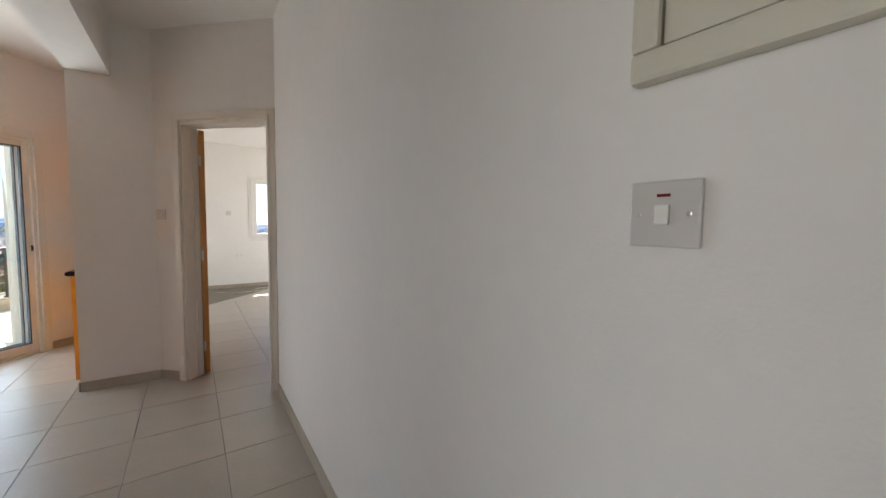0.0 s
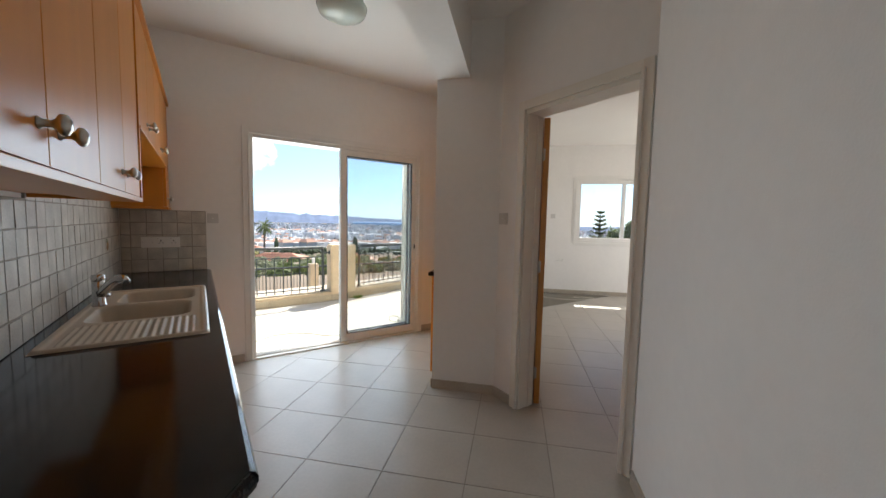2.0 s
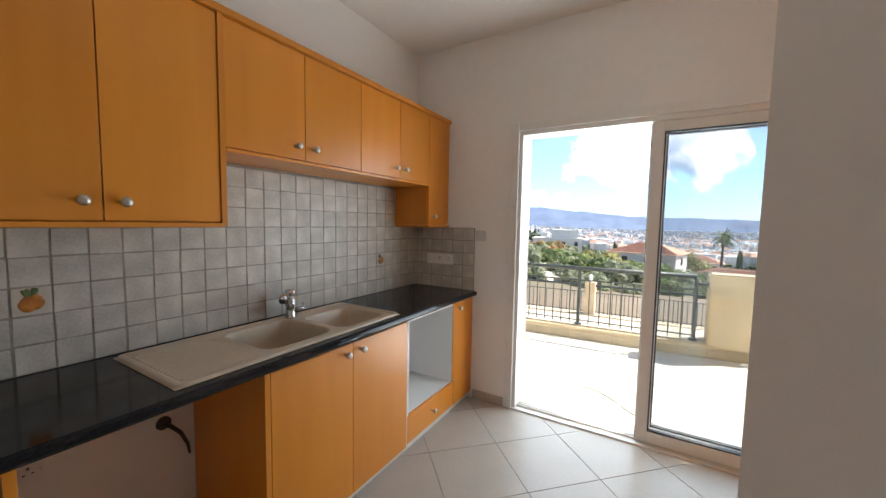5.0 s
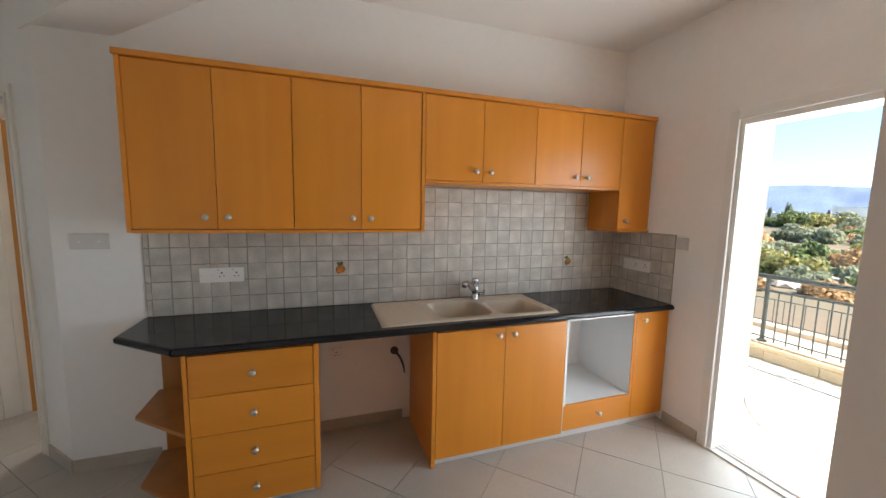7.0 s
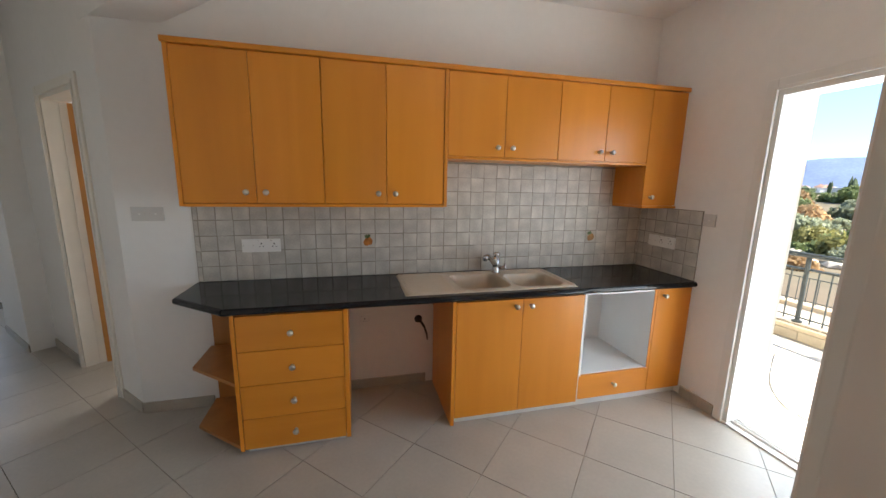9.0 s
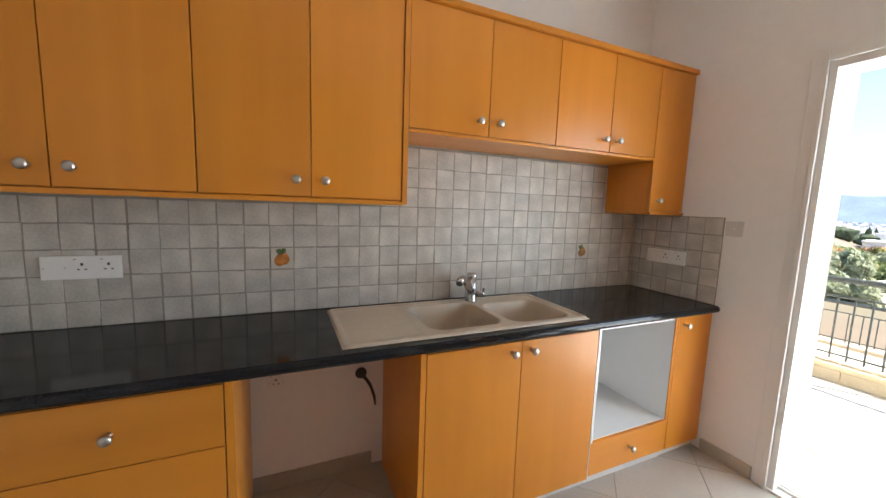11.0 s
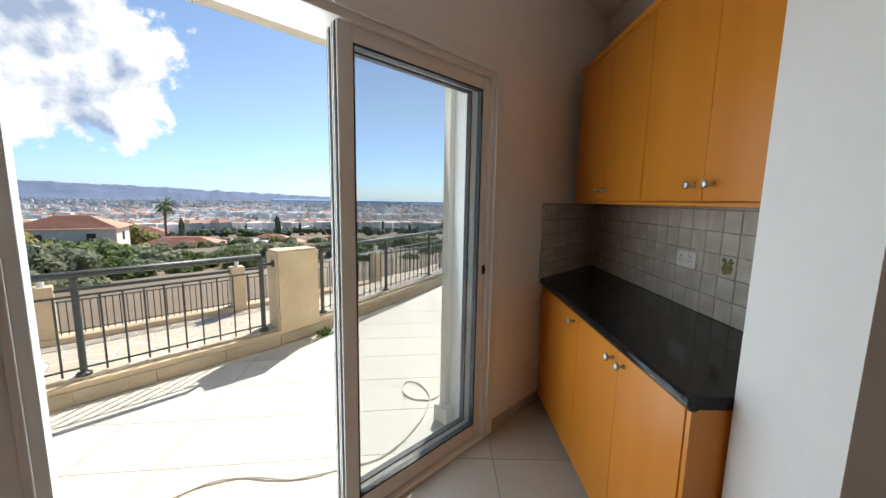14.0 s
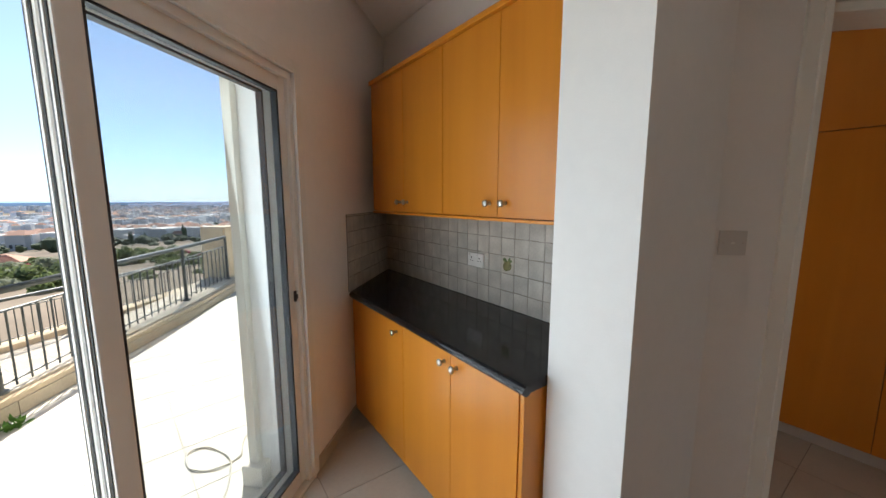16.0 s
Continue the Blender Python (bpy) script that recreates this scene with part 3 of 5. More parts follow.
    return me


TILE_KINDS = [tile_mesh(0.0986, 0.0986, 40 + i) for i in range(6)]
PITCH = 0.102


def fruit_tile(root, x, z, k):
    base = part("fruit_tile", box(x - 0.048, 0.0, z - 0.048, x + 0.048, 0.0105, z + 0.048, 0.003), FRUITBASE, root, "cream decor tile with a painted fruit")
    rnd = random.Random(k)
    for j in range(2):
        bm = bmesh.new()
        bmesh.ops.create_icosphere(bm, subdivisions=3, radius=1)
        cx, cz = x + (-0.009 if j else 0.010), z - 0.008 + 0.006 * j
        for v in bm.verts:
            taper = 1 - 0.35 * max(0, v.co.z)
            v.co = Vector((cx + v.co.x * 0.0235 * taper, 0.0105 + v.co.y * 0.004, cz + v.co.z * 0.029))
        part("fruit", bm, FRUITS[k % 3], base, "painted fruit", True)
    for j in range(5):
        a = rnd.uniform(0.3, 2.9)
        bm = bmesh.new()
        bmesh.ops.create_icosphere(bm, subdivisions=2, radius=1)
        cx, cz = x + 0.022 * math.cos(a), z + 0.018 + 0.012 * math.sin(a)
        m = Matrix.Translation((cx, 0.0106, cz)) @ Matrix.Rotation(-a, 4, "Y") @ Matrix.Diagonal((0.018, 0.002, 0.008, 1))
        bm.transform(m)
        part("leaf", bm, LEAFP, base, "", True)


def splashback(label, m, spans, z0, fruits=(), seed=1, phase=None):
    """Square tiles over each span (x0, x1, top) on a grout bed, laid upwards from z0 with a joint at x = phase."""
    bed = bmesh.new()
    for x0, x1, top in spans:
        box(min(x0, x1), 0.0, z0, max(x0, x1), 0.0070, top, 0, bed)
    root = tagged(mesh_ob("splashback", bed, SPLASHG), label, "splashback", kind="structure")
    root.matrix_world = m
    rnd = random.Random(seed)
    cuts = {}
    for x0, x1, top in spans:
        lo, hi = min(x0, x1), max(x0, x1)
        ph = x0 if phase is None else phase
        edges = sorted({lo, hi} | {ph + k * PITCH for k in range(-60, 60) if lo + 0.012 < ph + k * PITCH < hi - 0.012})
        for xa, xb in zip(edges, edges[1:]):
            w = xb - xa
            for j in range(int((top - z0) / PITCH + 0.999)):
                h = min(PITCH, top - z0 - j * PITCH)
                if h < 0.012:
                    continue
                cx, cz = (xa + xb) / 2, z0 + j * PITCH + h / 2
                if any(abs(cx - fx) < 0.0509 and abs(cz - fz) < 0.0509 for fx, fz in fruits):
                    fruit_tile(root, cx, cz, seed + (fruits[0][0] < -3 or cx < -3))
                    continue
                whole = w > PITCH - 0.004 and h > PITCH - 0.004
                if whole:
                    me = rnd.choice(TILE_KINDS)
                else:
                    key = (round(w, 3), round(h, 3))
                    me = cuts.get(key) or cuts.setdefault(key, tile_mesh(w - 0.004, h - 0.004, 7))
                ob = new("tile", me)
                ob.parent = root
                ob.matrix_local = pose(cx, rnd.uniform(-0.0006, 0.0009), cz, rnd.uniform(-0.6, 0.6), rnd.choice((0, 90, 180, 270)) if whole else rnd.uniform(-.3, .3), rnd.uniform(-0.6, 0.6))
    return root


# ---- kitchen units ----
knob_me = None


def knob(parent, x, y, z):
    """A turned nickel mushroom knob that sticks out along +y."""
    global knob_me
    if knob_me is None:
        bm = lathe([(0.0095, 0), (0.010, 0.002), (0.0065, 0.006), (0.0058, 0.016), (0.009, 0.021), (0.0160, 0.0255), (0.0172, 0.030), (0.0152, 0.035), (0.009, 0.0385), (0.003, 0.0395)], 20, "y")
        ob = mesh_ob("handle", bm, NICKEL, parent, True)
        knob_me = ob.data
    else:
        ob = new("handle", knob_me)
        ob.parent = parent
    ob.matrix_local = pose(x, y, z)
    tagged(ob, "turned nickel knob")
    return ob


def front(parent, x0, x1, z0, z1, y0, kx=None, kz=None, name="door", material=None):
    g = 0.0018
    d = part(name, box(min(x0, x1) + g, y0, z0 + g, max(x0, x1) - g, y0 + 0.019, z1 - g, 0.0015), material or BEECH, parent)
    if kx is not None:
        knob(d, kx, y0 + 0.019, kz)
    return d


def upper_unit(label, m, x0, x1, z0, z1, depth, doors, group):
    """A wall cabinet: carcass and doors; doors is a list of (x0, x1, knob x)."""
    root = thing("wall_cabinet", label, "cabinet", m, group)
    part("body", box(min(x0, x1), 0.001, z0, max(x0, x1), depth - 0.021, z1, 0.001), BEECH, root)
    for a, b, kx in doors:
        front(root, a, b, z0 + 0.002, z1 - 0.002, depth - 0.0205, kx, z0 + 0.066)
    return root


ID = Matrix()
UG = "wall cabinets above the sink worktop"
UT = 2.262
t = upper_unit("tall beech wall cabinet with two plain doors", ID, -0.668, -1.416, 1.438, UT, 0.335, [(-0.668, -1.042, -0.993), (-1.042, -1.416, -1.098)], UG)
part("end_panel", box(-0.6675, 0.001, 1.4225, -0.648, 0.339, UT, 0.001), BEECH, t)
upper_unit("tall beech wall cabinet with two plain doors", ID, -1.417, -2.150, 1.438, UT, 0.335, [(-1.417, -1.787, -1.734), (-1.787, -2.150, -1.838)], UG)
upper_unit("short beech wall cabinet with two plain doors", ID, -2.174, -2.955, 1.744, UT, 0.335, [(-2.174, -2.563, -2.508), (-2.563, -2.955, -2.612)], UG)
upper_unit("short beech wall cabinet with two plain doors", ID, -2.956, -3.690, 1.744, UT, 0.335, [(-2.956, -3.330, -3.278), (-3.330, -3.690, -3.378)], UG)
upper_unit("narrow full-height beech wall cabinet in the corner", ID, -3.691, -3.996, 1.434, UT, 0.335, [(-3.691, -3.996, -3.752)], UG)
t = thing("cabinet_divider", "beech end panel of the tall wall cabinets", "cabinet panel", None)
part("panel", box(-2.173, 0.001, 1.424, -2.151, 0.339, UT + 0.001, 0.001), BEECH, t)
t = thing("cabinet_cornice", "beech cornice strip along the top of the wall cabinets", "cornice")
part("strip", box(-3.998, 0.002, UT + 0.0005, -0.640, 0.350, UT + 0.0285, 0.004), BEECH_H, t)
t = thing("light_rail", "beech strip under the wall cabinets", "pelmet")
part("strip", box(-2.1505, 0.20, 1.420, -0.6685, 0.342, 1.4375, 0.002), BEECH_H, t)
part("strip", box(-3.690, 0.012, 1.729, -2.1735, 0.342, 1.7435, 0.002), BEECH_H, t)
part("strip", box(-3.998, 0.012, 1.416, -3.691, 0.342, 1.4335, 0.002), BEECH_H, t)

BT, YF = 0.858, 0.562
BG = "base cabinets below the sink worktop"
t = thing("drawer_cabinet", "beech base cabinet with four drawers", "cabinet", ID, BG)
part("body", box(-1.508, 0.02, 0.045, -0.939, YF, BT, 0.001), BEECH, t)
zs = (0.036, 0.229, 0.434, 0.639, 0.848)
for a, b in zip(zs, zs[1:]):
    front(t, -0.940, -1.507, a, b, YF, -1.223, (a + b) / 2, "drawer", BEECH_H)
part("side_panel", box(-1.533, 0.02, 0.03, -1.509, YF + 0.02, BT, 0.001), BEECH, t)
part("side_panel", box(-0.938, 0.02, 0.03, -0.918, YF + 0.02, BT, 0.001), BEECH, t)
part("plinth", box(-1.50, 0.50, 0.0, -0.95, 0.545, 0.044, 0.001), PLINTH, t, "pale grey plinth")

t = thing("open_shelf_unit", "open beech end shelves with slanted fronts", "shelf")
part("back_panel", box(-0.917, 0.014, 0.05, -0.64, 0.032, BT, 0.001), BEECH_D, t)
for z in (0.05, 0.44):
    part("shelf", prism([(-0.917, 0.033), (-0.62, 0.033), (-0.62, 0.335), (-0.917, 0.585)], z, z + 0.02, bev=0.002), BEECH_D, t)

t = thing("sink_cabinet", "beech sink cabinet with two plain doors", "cabinet", ID, BG)
part("side_panel", box(-2.188, 0.02, 0.0, -2.165, YF + 0.02, BT, 0.001), BEECH, t)
part("body", box(-3.098, 0.02, 0.05, -2.189, YF, 0.70, 0.001), BEECH, t)
front(t, -2.190, -2.640, 0.048, 0.848, YF, -2.588, 0.802)
front(t, -2.640, -3.098, 0.048, 0.848, YF, -2.692, 0.802)
part("plinth", box(-2.642, 0.50, 0.0, -2.19, 0.550, 0.047, 0.001), PLINTH, t)
part("plinth", box(-3.098, 0.50, 0.0, -2.644, 0.550, 0.047, 0.001), PLINTH, t)

t = thing("oven_housing", "empty white-lined oven housing with a drawer below", "cabinet", ID, BG)
part("base_panel", box(-3.672, 0.03, 0.232, -3.116, YF, 0.250), MELAMINE, t)
part("side_panel", box(-3.1155, 0.03, 0.06, -3.0995, YF + 0.019, BT), MELAMINE, t)
part("side_panel", box(-3.689, 0.03, 0.06, -3.673, YF + 0.012, BT), MELAMINE, t)
part("back_panel", box(-3.672, 0.02, 0.250, -3.116, 0.03, BT), MELAMINE, t)
part("top_rail", box(-3.672, YF - 0.04, BT - 0.018, -3.116, YF + 0.012, BT), MELAMINE, t)
part("edge_strip", box(-3.6905, YF + 0.0125, 0.250, -3.673, YF + 0.019, BT - 0.002), BEECH, t)
part("drawer_box", box(-3.672, 0.06, 0.062, -3.116, YF, 0.231), BEECH, t)
front(t, -3.10, -3.692, 0.062, 0.247, YF + 0.0005, -3.39, 0.160, "drawer", BEECH_H)
part("plinth", box(-3.694, 0.50, 0.0, -3.10, 0.550, 0.057, 0.001), PLINTH, t)
part("cable_outlet", box(-3.175, 0.0305, 0.70, -3.135, 0.045, 0.75, 0.004), GREYP, t, "black cable outlet")

t = thing("corner_cabinet", "narrow beech base cabinet with one door", "cabinet", ID, BG)
part("body", box(-3.996, 0.02, 0.06, -3.694, YF, BT, 0.001), BEECH, t)
front(t, -3.694, -3.996, 0.06, 0.853, YF, -3.748, 0.806)
part("plinth", box(-3.996, 0.50, 0.0, -3.696, 0.545, 0.058, 0.001), PLINTH, t)

# worktop round the sink cut-out
SX0, SX1, SY0, SY1 = -3.050, -1.872, 0.056, 0.562
wt = thing("worktop", "glossy black laminate worktop with a clipped corner", "worktop")
for pts in ([(-3.9985, 0.002), (-3.02, 0.002), (-3.02, 0.60), (-3.9985, 0.60)],
            [(-3.02, 0.002), (-1.885, 0.002), (-1.885, 0.07), (-3.02, 0.07)],
            [(-3.02, 0.535), (-1.885, 0.535), (-1.885, 0.60), (-3.02, 0.60)],
            [(-1.885, 0.002), (-0.575, 0.002), (-0.575, 0.34), (-0.895, 0.60), (-1.885, 0.60)]):
    part("slab", prism(pts, 0.86, 0.9), BLACK, wt)
part("front_edge", tube([(-3.9985, 0.597, 0.88), (-0.896, 0.597, 0.88)], 0.0198, 12), BLACK, wt)
part("clipped_edge", tube([(-0.896, 0.597, 0.88), (-0.577, 0.339, 0.88)], 0.0198, 12), BLACK, wt)
part("end_edge", tube([(-0.577, 0.339, 0.88), (-0.577, 0.004, 0.88)], 0.0198, 12), BLACK, wt)

# sink: one moulded sheet with two bowls and a ribbed drainer
def smoothstep(a, b, x):
    k = min(1, max(0, (x - a) / (b - a)))
    return k * k * (3 - 2 * k)


def rounded_box_distance(x, y, cx, cy, hx, hy, r):
    dx, dy = abs(x - cx) - hx + r, abs(y - cy) - hy + r
    return math.hypot(max(dx, 0), max(dy, 0)) + min(max(dx, dy), 0) - r


BOWLS = ((-2.428, 0.186, 0.302, 0.192), (-2.824, 0.178, 0.335, 0.172))


def sink_height(x, y):
    e = -rounded_box_distance(x, y, (SX0 + SX1) / 2, (SY0 + SY1) / 2, (SX1 - SX0) / 2, (SY1 - SY0) / 2, 0.035)
    z = 0.9015 + 0.011 * smoothstep(0, 0.008, e)
    z -= 0.007 * smoothstep(0.022, 0.034, e)
    for cx, hx, cy, hy in BOWLS:
        d = -rounded_box_distance(x, y, cx, cy, hx, hy, 0.075)
        z -= 0.006 * smoothstep(0.0, 0.007, d) + 0.148 * smoothstep(0.004, 0.040, d) + 0.012 * smoothstep(0.04, 0.2, d)
    dr = -rounded_box_distance(x, y, -2.055, 0.312, 0.150, 0.205, 0.03)
    if dr > 0:
        z += 0.0065 * smoothstep(0, 0.01, dr) * (0.5 + 0.5 * math.sin(y * 2 * math.pi / 0.026)) - 0.003 * smoothstep(0, 0.02, dr)
    return z


nx, ny = 300, 150
sk = thing("kitchen_sink", "sand-coloured composite sink with two bowls and ribbed drainer", "sink")
bm = bmesh.new()
grid = [[bm.verts.new((x, y, sink_height(x, y))) for y in [SY0 + (SY1 - SY0) * j / ny for j in range(ny + 1)]] for x in [SX0 + (SX1 - SX0) * i / nx for i in range(nx + 1)]]
for i in range(nx):
    for j in range(ny):
        bm.faces.new((grid[i][j], grid[i + 1][j], grid[i + 1][j + 1], grid[i][j + 1]))
part("basin", bm, SINKM, sk, "", True)
for cx in (-2.445, -2.83):
    dr = lathe([(0.042, 0.7395), (0.042, 0.7425), (0.034, 0.7435), (0.030, 0.740), (0.004, 0.740)], 24)
    bmesh.ops.translate(dr, verts=dr.verts, vec=(cx, 0.312, 0.0))
    part("drain", dr, CHROME, sk, "chrome strainer", True)

tp = thing("kitchen_tap", "chrome single-lever mixer tap behind the sink", "tap", pose(-2.632, 0.108, 0.907, 0, 0, -48))
part("base", lathe([(0.031, 0), (0.031, 0.005), (0.0265, 0.010), (0.026, 0.070), (0.0275, 0.074), (0.0275, 0.078), (0.026, 0.082), (0.026, 0.128)], 28), CHROME, tp, "", True)
part("cap", lathe([(0.0262, 0.129), (0.0285, 0.133), (0.0285, 0.148), (0.024, 0.157), (0.010, 0.160)], 28), CHROME, tp, "", True)
sp = tube([(0, 0.0, 0.050), (0, 0.040, 0.084), (0, 0.090, 0.122), (0, 0.138, 0.146), (0, 0.170, 0.145), (0, 0.186, 0.132)], [0.020, 0.021, 0.021, 0.021, 0.0205, 0.019], 20)
part("spout", sp, CHROME, tp, "", True)
part("aerator", tube([(0, 0.1845, 0.1335), (0, 0.191, 0.125)], 0.0145, 16), GREYP, tp, "dark aerator in the spout")
part("side_valve", tube([(-0.022, -0.010, 0.042), (-0.048, -0.022, 0.043), (-0.068, -0.031, 0.044)], [0.013, 0.0125, 0.012], 14), CHROME, tp, "", True)
part("lever_pin", tube([(-0.060, -0.027, 0.05), (-0.062, -0.028, 0.075)], [0.0055, 0.0065], 10), CHROME, tp)

t = thing("waste_pipe_stub", "black plastic waste pipe stub in the appliance gap", "pipe")
part("pipe", tube([(-2.05, 0.004, 0.535), (-2.06, 0.05, 0.53), (-2.08, 0.09, 0.505), (-2.095, 0.115, 0.455), (-2.10, 0.12, 0.41)], [0.010, 0.009, 0.008, 0.007, 0.005], 10), GREYP, t)
bm = lathe([(0.03, 0), (0.03, 0.006), (0.02, 0.012), (0.018, 0.02)], 16, "y")
bmesh.ops.translate(bm, verts=bm.verts, vec=(-2.05, 0.001, 0.535))
part("collar", bm, GREYP, t)

splashback("rustic cream tiles in a square grid above the worktop", ID, [(-3.994, -2.138, 1.7285), (-2.138, -0.578, 1.4195)], 0.9015, fruits=((-1.679, 1.16), (-3.515, 1.16)), seed=3, phase=-3.464)
splashback("rustic cream tiles on the short side wall above the worktop", Matrix.Translation((-4.0, 0, 0)) @ Matrix.Rotation(radians(-90), 4, "Z"), [(-0.585, -0.012, 1.4135)], 0.9015, seed=5)

# ---- nook: second run of units on the diagonal ----
NG = "wall cabinets of the nook"
t = upper_unit("beech wall cabinet with two plain doors in the nook", NOOK, 4.475, 5.35, 1.462, 2.34, 0.325, [(5.35, 4.90, 4.945), (4.90, 4.475, 4.855)], NG)
t = upper_unit("beech wall cabinet with two plain doors in the nook", NOOK, 3.634, 4.474, 1.462, 2.34, 0.325, [(4.474, 4.05, 4.10), (4.05, 3.634, 4.0)], NG)
t = thing("cabinet_cornice", "beech cornice strip along the nook wall cabinets", "cornice", NOOK)
part("strip", box(3.634, 0.002, 2.3405, 5.355, 0.340, 2.368, 0.004), BEECH_H, t)
t = thing("light_rail", "beech strip under the nook wall cabinets", "pelmet", NOOK)
part("strip", box(3.634, 0.012, 1.447, 5.35, 0.331, 1.4615, 0.002), BEECH_H, t)
YN, NT = 0.552, 0.92
t = thing("base_cabinet", "beech base cabinet with three plain doors in the nook", "cabinet", NOOK, "base cabinets of the nook")
part("body", prism([(3.66, 0.02), (5.725, 0.02), (5.195, YN), (3.66, YN)], 0.06, NT - 0.042), BEECH, t)
front(t, 5.195, 4.50, 0.06, NT - 0.05, YN + 0.0005, 4.565, NT - 0.10)
front(t, 4.50, 4.07, 0.06, NT - 0.05, YN + 0.0005, 4.115, NT - 0.10)
front(t, 4.07, 3.665, 0.06, NT - 0.05, YN + 0.0005, 4.025, NT - 0.10)
part("side_panel", box(3.641, 0.02, 0.0, 3.6595, YN + 0.02, NT - 0.042, 0.001), BEECH, t)
part("plinth", box(3.67, 0.48, 0.0, 5.22, 0.51, 0.058, 0.001), PLINTH, t)
wt2 = thing("worktop", "black laminate worktop fitted into the nook", "worktop", NOOK)
part("slab", prism([(3.633, 0.002), (5.765, 0.002), (5.185, 0.586), (3.633, 0.586)], NT - 0.04, NT), BLACK, wt2)
part("front_edge", tube([(3.62, 0.583, NT - 0.02), (5.18, 0.583, NT - 0.02)], 0.0198, 12), BLACK, wt2)
splashback("rustic cream tiles at the back of the nook", NOOK, [(5.76, 3.634, 1.4465)], NT + 0.0015, fruits=((4.30, 1.20),), seed=8)
splashback("rustic cream tiles on the window side of the nook", Matrix.Translation((-4.0, 0, 0)) @ Matrix.Rotation(radians(-90), 4, "Z"), [(-3.305, -4.155, 1.4465)], NT + 0.0015, seed=9)

# ---- bedroom wardrobe ----
WARD = pose(*D(2.39, 0), 0, 0, 0, 135)
wr = thing("wardrobe", "built-in beech wardrobe with tall doors and top boxes", "wardrobe", WARD)
part("body", box(2.61, 0.0, 0.08, 4.62, 0.62, 2.50, 0.001), BEECH_D, wr)
part("plinth", box(2.62, 0.52, 0.0, 4.6, 0.60, 0.078, 0.001), PLINTH, wr)
part("cornice", box(2.61, 0.0, 2.501, 4.62, 0.66, 2.56, 0.004), BEECH_H, wr)
for a, b in ((2.62, 2.96), (2.96, 3.36), (3.36, 3.76), (3.76, 4.16), (4.16, 4.61)):
    front(wr, a, b, 0.085, 1.94, 0.6205)
    front(wr, a, b, 1.942, 2.495, 0.6205)

# ---- kitchen ceiling lamp ----
cl = thing("ceiling_lamp", "round frosted greenish glass ceiling lamp, switched off", "ceiling lamp", pose(-2.66, 1.36, 0))
part("mount", lathe([(0.07, 2.879), (0.07, 2.85), (0.05, 2.845)], 24), WPLASTIC, cl, "", True)
part("shade", lathe([(0.045, 2.848), (0.09, 2.842), (0.14, 2.815), (0.165, 2.775), (0.15, 2.735), (0.10, 2.708), (0.03, 2.697)], 36), OPAL, cl, "", True)


# ---- floor tiles ----
def floor_tiles():
    P, U0, V0 = 0.4545, -0.862, 2.745
    g = 0.0016
    full = None
    inside = [("kitchen", lambda u, v: -2.9 < u < 1.0 and -3.6 < v < 5.6), ("bedroom", lambda u, v: 0.2 < u < 3.9 and 2.3 < v < 8.1)]
    for i in range(-5, 12):
        for j in range(-15, 13):
            u, v = U0 + (i + 0.5) * P, V0 + (j + 0.5) * P
            pts = [D(u - P / 2 + g, v - P / 2 + g), D(u + P / 2 - g, v - P / 2 + g), D(u + P / 2 - g, v + P / 2 - g), D(u - P / 2 + g, v + P / 2 - g)]
            cx, cy = D(u, v)
            bed = 0.1 < u and v > 2.3 and v < BV + 0.15 and u < 3.95 and (u < 2.55 or v > 4.65)
            kit = cy > -0.3 and cx > -4.45 and u < 0.35 and v < 5.9 and cy < 4.3
            hall = -0.45 < u < 1.15 and -3.7 < v < 2.8
            room = -1.4 < u < 0 and -1.9 < v < 0
            if not (bed or kit or hall or room):
                continue
            c = clip_poly(pts, 1, 0, -4.10)
            if kit and not (hall or room or bed):
                c = clip_poly(c, 0, 1, -0.1)
            if len(c) < 3:
                continue
            whole = len(c) == 4 and all(p[0] > -4.099 for p in c) and (hall or room or bed or all(p[1] > -0.099 for p in c))
            if whole and full is not None:
                ob = new("floor_tile", full)
            else:
                o = (cx, cy) if whole else (0, 0)
                bm = bmesh.new()
                lo = [bm.verts.new((x - o[0], y - o[1], -0.004)) for x, y in c]
                mid = [bm.verts.new((x - o[0], y - o[1], -0.0008)) for x, y in c]
                mx, my = sum(p[0] for p in c) / len(c), sum(p[1] for p in c) / len(c)
                hi = [bm.verts.new((x - o[0] + (mx - x) * 0.004, y - o[1] + (my - y) * 0.004, 0.0)) for x, y in c]
                for a, b in ((lo, mid), (mid, hi)):
                    for k in range(len(c)):
                        bm.faces.new((a[k], a[(k + 1) % len(c)], b[(k + 1) % len(c)], b[k]))
                bm.faces.new(hi)
                ob = mesh_ob("floor_tile", bm, FLOOR)
                if whole:
                    full = ob.data
            ob.parent = floor
            if whole:
                ob.location = (cx, cy, 0)



# ---- terrace ----
TZ = -0.03
EDGE = [(-5.95, -4.2), (-6.08, -2.0), (-6.2, 0.0), (-6.27, 1.4), (-6.34, 2.4), (-6.48, 3.0), (-7.1, 5.3), (-7.75, 7.2), (-8.3, 8.6)]
ter = tagged(mesh_ob("terrace", prism([(-4.0, -4.2), (-4.0, 4.45), (-5.6, 6.0), (-6.4, 8.6)][::1] + [(x - 0.1, y) for x, y in EDGE[::-1]], -0.4, TZ - 0.004), TGROUT), "pale tiled terrace in bright sun", "terrace", kind="structure")


